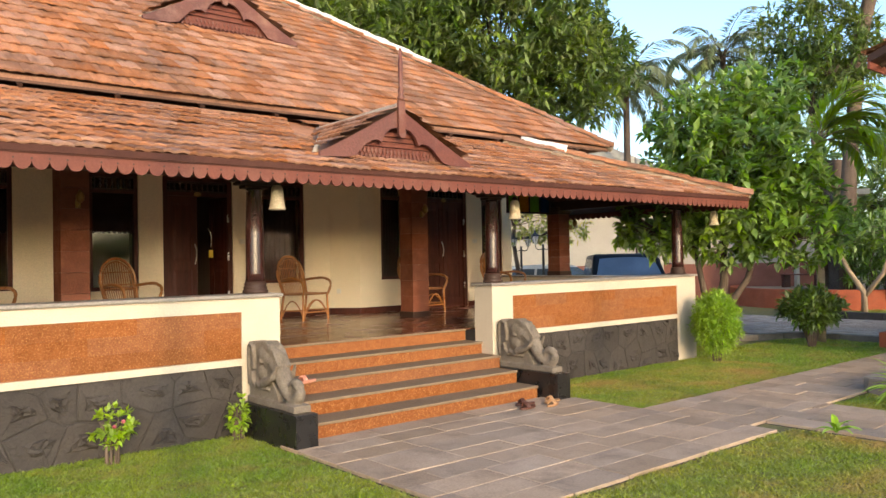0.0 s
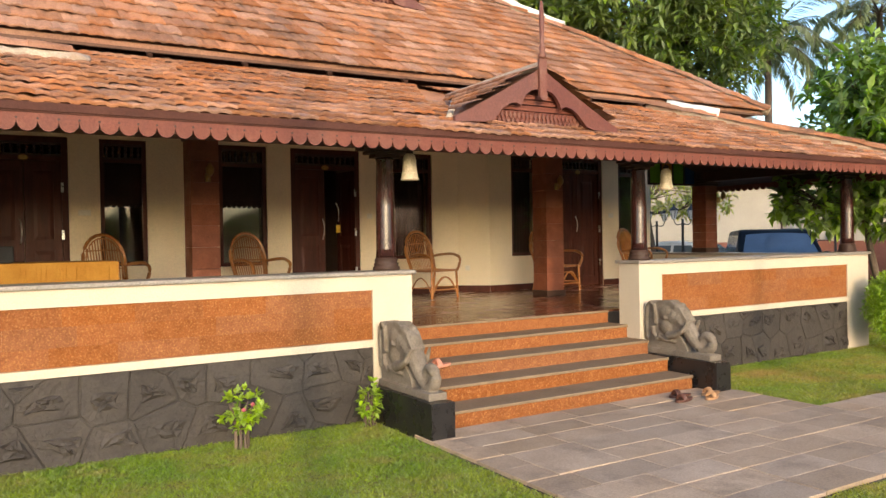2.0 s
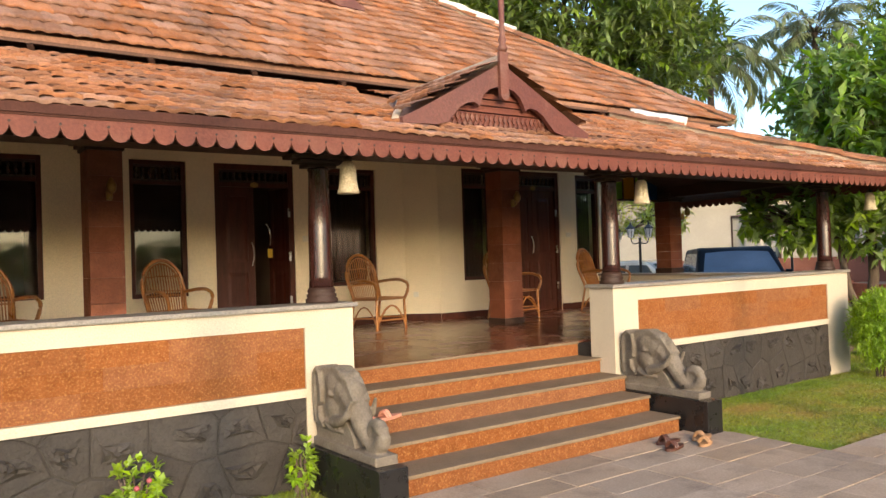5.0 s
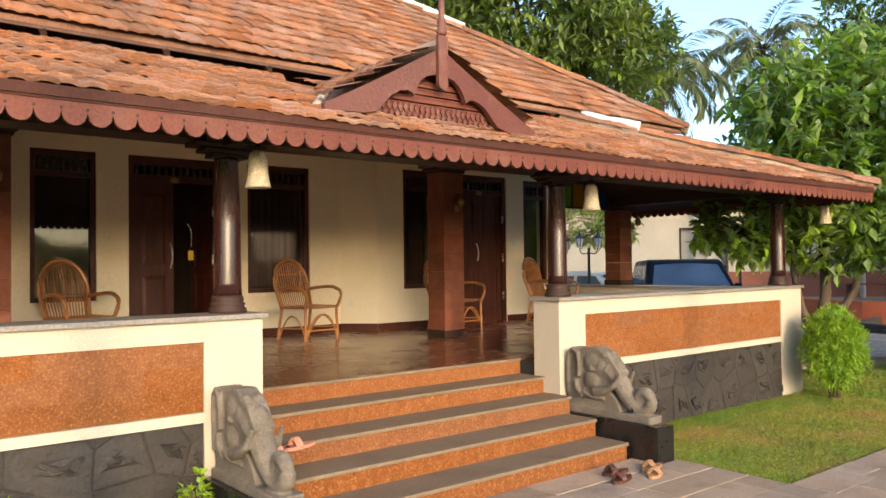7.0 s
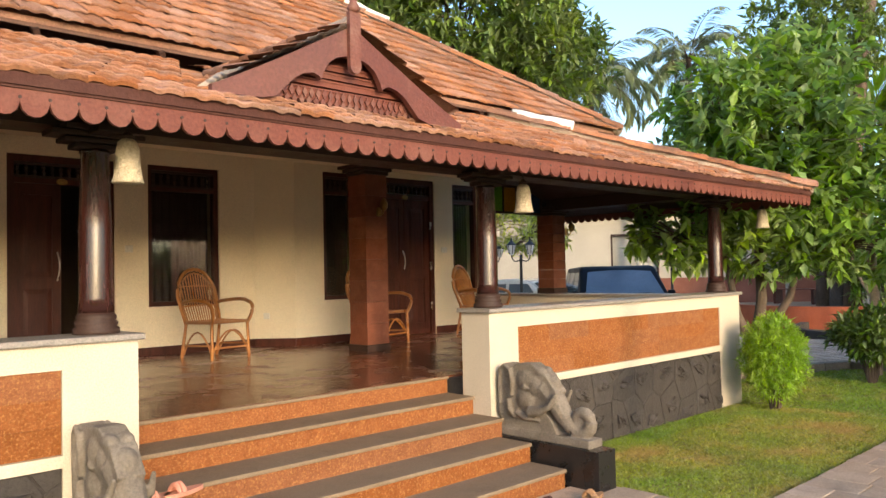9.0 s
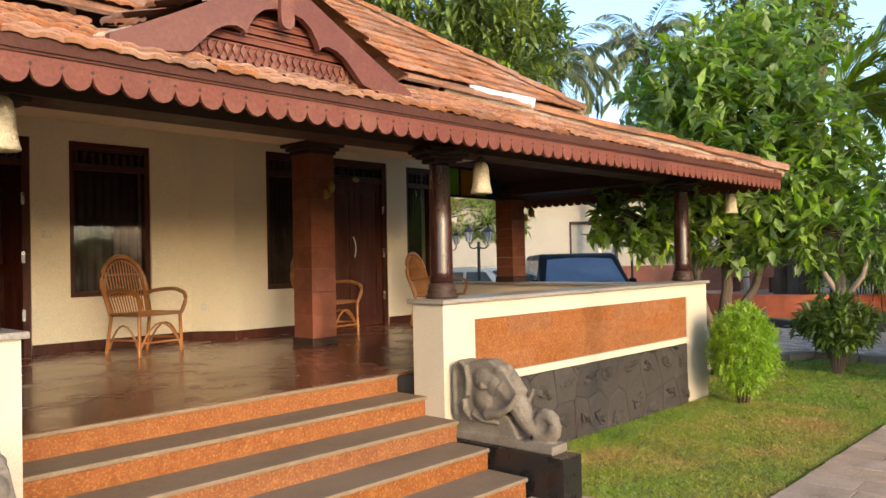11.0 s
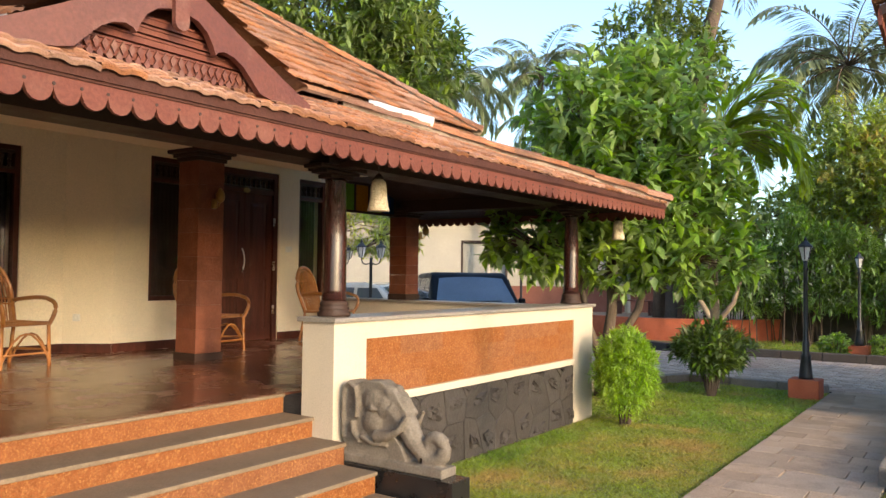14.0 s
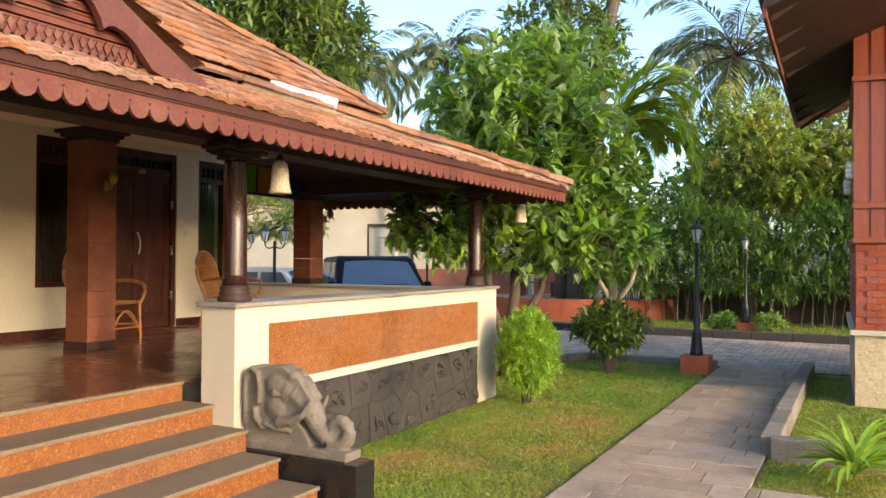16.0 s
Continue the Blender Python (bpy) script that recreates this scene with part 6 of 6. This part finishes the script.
car((16.05, 11.95, -0.018), -46, M["carblue"], "dark blue boxy car parked beyond the veranda", True)
car((17.2, 15.3, -0.018), 12, M["carwhite"], "white hatchback parked beyond the veranda", False)

# ---- pale house beyond the cars ----
fh = thing("far_house", (23.6, 18.2, -0.03), "long pale house with a brown base and shuttered windows", "house", rz=-54)
wm = bmesh.new()
HOLES = [(-5.2, -4.2, 1.7, 3.0), (0.95, 2.35, 1.4, 2.75), (-9, -8, 1.7, 3.0)]
wall_boxes(wm, -14, 8, 0, 0.25, 1.35, 3.6, HOLES)
part("wall", wm, M["farwall"], fh)
part("wall_base", boxm(-14, 8, -0.03, 0.25, 0, 1.349), M["brownwall"], fh, "brown painted base")
part("roof", boxm(-14.5, 8.5, -0.7, 8, 3.6, 3.78), M["farwall"], fh, "flat projecting roof slab")
part("back_wall", boxm(-14, 8, 6, 6.25, 0, 3.6), M["farwall"], fh)
for a, b, z0, z1 in HOLES:
    w = part("window", boxm(a, b, 0.16, 0.2, z0, z1), M["shutter"] if a > 0 else M["carglass"], fh, "closed grey shutter" if a > 0 else "dark window")
    f = bmesh.new()
    box(f, a - 0.06, a, -0.02, 0.16, z0 - 0.06, z1 + 0.06)
    box(f, b, b + 0.06, -0.02, 0.16, z0 - 0.06, z1 + 0.06)
    box(f, a, b, -0.02, 0.16, z1, z1 + 0.06)
    box(f, a, b, -0.02, 0.16, z0 - 0.06, z0)
    part("window_frame", f, M["darkwood"], w)
    if a > 0:
        s = bmesh.new()
        for i in range(14):
            z = z0 + (z1 - z0) * i / 14
            box(s, a + 0.01, b - 0.01, 0.135, 0.158, z + 0.01, z + (z1 - z0) / 14 - 0.008)
        part("shutter_slats", s, M["shutter"], w)
for x in (1.75, 6.2):
    part("post", lathe(bmesh.new(), [(0.09, 0), (0.09, 3.6)], 14, x, -0.6, 0), M["farwall"], fh)
sh = thing("far_shed", (37, 29, -0.03), "small far roof of corrugated sheet", "shed", rz=-50)
part("wall", boxm(-4, 4, 0, 5, 0, 6.2), M["farwall"], sh)
part("roof", slab(bmesh.new(), [(-4.5, 6.2), (4.5, 6.2), (0, 8.2)], -0.5, 6), M["metalroof"], sh)

# ---- terrace by the pool ----
tc_ = bmesh.new()
for i in range(24):
    a0, a1 = math.pi * (0.55 + 0.95 * i / 24), math.pi * (0.55 + 0.95 * (i + 1) / 24)
    q = []
    for a, r in ((a0, 3.6), (a1, 3.6), (a1, 3.35), (a0, 3.35)):
        q.append((27.0 + r * math.cos(a), 11.3 + r * math.sin(a)))
    lo = [tc_.verts.new((*p, -0.05)) for p in q]
    hi = [tc_.verts.new((*p, 0.55)) for p in q]
    tc_.faces.new(hi)
    for k in range(4):
        tc_.faces.new((lo[k], lo[(k + 1) % 4], hi[(k + 1) % 4], hi[k]))
bmesh.ops.recalc_face_normals(tc_, faces=tc_.faces)
structure(part("wall_terrace", tc_, M["orangewall"]), "curved terracotta-red terrace wall", "wall")
structure(part("pavement_terrace", lathe(bmesh.new(), [(3.34, 0), (3.34, 0.5)], 32, 27.0, 11.3, 0.0), M["paver"]), "stone terrace beside the pool", "pavement")
bt = part("palm_stump_trunk", lathe(bmesh.new(), [(0.42, 0), (0.36, 0.4), (0.33, 1.0), (0.30, 2.6), (0.3, 4)], 18), M["bark"])
bt.location = (25.4, 11.0, 0.5)
tagged(bt, "thick ringed palm trunk on the terrace", "trunk")
for x, y in ((26.0, 12.3), (26.2, 9.6)):
    t = thing("garden_bench", (x, y, 0.5), "dark wooden bench on the terrace", "bench", rz=80)
    for i in range(4):
        part("slat", boxm(-0.7, 0.7, -0.2 + i * 0.1, -0.11 + i * 0.1, 0.42, 0.45), M["fascia"], t)
    for s in (-0.6, 0.6):
        part("leg", boxm(s - 0.04, s + 0.04, -0.18, 0.18, 0, 0.42), M["wood"], t)
ir = thing("pool_ladder", (25.0, 9.9, 0.5), "curved steel pool handrail", "handrail")
for s in (0, 0.4):
    part("rail", tube(bmesh.new(), arc((0, s, 0), (0.7, s, 0), (0.35, s, 0.8), 12), 0.022), M["chrome"], ir)

# ---- the neighbouring house with red brick and varnished boards ----
nh = thing("neighbour_house", (13.1, 3.40, -0.03), "house with varnished red boards over painted brick", "house", rz=1.5)
DP, WD = 3.6, 6.0
part("base_wall", boxm(0, DP, -WD, 0, 0, 0.82), M["roughplaster"], nh, "rough cream plaster base")
part("ledge", boxm(-0.05, DP, -WD, 0.05, 0.8205, 0.88, bevel=0.006), M["white"], nh, "white painted ledge")
bw = part("brick_wall", boxm(0.025, DP, -WD, -0.025, 0.8805, 1.88), M["brick"], nh, "red painted brickwork")
for r in range(13):
    z = 0.8805 + r * 0.0765
    k = 0
    y = -0.012 - (0.11 if r % 2 else 0)
    while y > -2.2:
        y0, y1 = max(y - 0.212, -2.3), y
        ob = part("brick", boxm(0.008, 0.03, y0, y1, z + 0.004, z + 0.0705), M["brick"], bw)
        y -= 0.222
    part("brick", boxm(0.010, DP, -0.03, -0.008, z + 0.004, z + 0.0705), M["brick"], bw)
part("board_wall", boxm(0.03, DP, -WD, -0.03, 1.881, 5.2), M["panelwood"], nh, "varnished red board wall")
for i in range(12):
    part("board", boxm(0.008, 0.029, -0.14 - i * 0.16, -0.03 - i * 0.16 + 0.02, 1.95, 5.2), M["panelwood"], nh)
for z in (1.88, 2.28, 3.75):
    part("rail", boxm(-0.03, DP, -WD, 0.03, z, z + 0.07, bevel=0.01), M["panelwood"], nh, "horizontal varnished rail")
part("corner_post", boxm(-0.01, 0.09, -0.09, 0.01, 1.95, 5.2), M["panelwood"], nh)
rf = bmesh.new()
pts = [(-2.6, 0.78, 4.05), (DP + 0.2, 0.78, 4.05), (DP + 0.2, -WD / 2, 5.5), (-2.6, -WD / 2, 5.5)]
a = [rf.verts.new(p) for p in pts]
b = [rf.verts.new((p[0], p[1], p[2] - 0.09)) for p in pts]
rf.faces.new(a)
rf.faces.new(b[::-1])
for i in range(4):
    rf.faces.new((a[(i + 1) % 4], a[i], b[i], b[(i + 1) % 4]))
part("roof", rf, M["darkwood"], nh, "dark boarded eave under clay tiles")
tv, tf = tile_arrays(0.33)
V, F, cnt = [], [], 0
sl = math.degrees(math.atan2(1.45, 0.78 + WD / 2))
for r in range(15):
    for i in range(36):
        m = np.array(Matrix.Translation((-2.55 + i * TW, 0.82 - r * 0.27 * math.cos(radians(sl)), 4.04 + r * 0.27 * math.sin(radians(sl)))) @ Matrix.Rotation(math.pi, 4, "Z") @ pose(0, 0, 0, sl, 0, 0))
        V.append(tv @ m[:3, :3].T + m[:3, 3])
        F.append(tf + cnt * len(tv))
        cnt += 1
raw("roof_tiles", np.concatenate(V), np.concatenate(F), M["tile"], nh, "terracotta tiles")["kind"] = "stuff"
part("eave_board", boxm(-2.6, DP + 0.2, 0.76, 0.79, 3.88, 4.02), M["fascia"], nh, "maroon eave board")
for i in range(9):
    tubeb = tube(bmesh.new(), [(-2.3 + i * 0.85, 0.74, 3.95), (-2.3 + i * 0.85, -0.05, 4.45)], 0.035, 4)
    part("rafter", tubeb, M["darkwood"], nh)
for x, z in ((0.25, 2.75), (2.6, 2.75)):
    l = part("bulkhead_light", boxm(x - 0.06, x + 0.06, 0.0, 0.09, z - 0.11, z + 0.11, bevel=0.03), M["plastic"], nh, "white bulkhead light")
    g = bmesh.new()
    for k in range(3):
        box(g, x - 0.062, x + 0.062, 0.0, 0.096, z - 0.06 + k * 0.06 - 0.006, z - 0.06 + k * 0.06 + 0.006)
    part("guard", g, M["chrome"], l)

# ---- grass ----
def grass(name, areas, per_m2, h, w, seed, material="grass"):
    rng = np.random.default_rng(seed)
    P = []
    for x0, x1, y0, y1 in areas:
        n = int((x1 - x0) * (y1 - y0) * per_m2)
        P.append(np.stack([rng.uniform(x0, x1, n), rng.uniform(y0, y1, n), np.full(n, -0.036)], 1))
    P = np.concatenate(P)
    n = len(P)
    tuft = 0.75 + 0.35 * np.sin(P[:, 0] * 7.3 + 2 * np.sin(P[:, 1] * 5.1)) * np.sin(P[:, 1] * 8.7)
    a = rng.uniform(0, 2 * np.pi, n)
    s = np.stack([np.cos(a), np.sin(a), np.zeros(n)], 1) * (w * rng.uniform(0.6, 1.3, n))[:, None]
    lean = np.stack([rng.normal(0, 1.1, n), rng.normal(0, 1.1, n), np.ones(n)], 1) * (h * tuft * rng.uniform(0.5, 1.3, n))[:, None]
    V = np.stack([P - s, P + s, P + lean], 1).reshape(-1, 3)
    F = np.arange(3 * n).reshape(-1, 3)
    return tagged(raw(name, V, F, M[material]), "short green and straw-coloured lawn grass", "grass", kind="stuff")


grass("lawn_grass", [(0.0, 3.70, 3.2, 7.25), (7.38, 11.6, 6.9, 7.24)], 9500, 0.036, 0.0065, 91)
grass("dry_lawn_grass", [(7.38, 11.6, 5.29, 6.95), (3.7, 7.6, 1.6, 3.76), (9.0, 9.96, 2.4, 4.02)], 9500, 0.03, 0.0065, 94, "drygrass")
grass("far_lawn_grass", [(11.6, 15.55, 5.29, 7.6), (-3.0, 0.0, 5.0, 7.25), (9.0, 9.96, 0.5, 2.4), (11.7, 13.4, 7.6, 8.5), (10.15, 13.0, 1.5, 3.95), (13, 15.5, 3.5, 3.95)], 3600, 0.036, 0.009, 92)
grass("verge_grass", [(20.5, 25.5, -4, 9.5)], 600, 0.07, 0.014, 93)
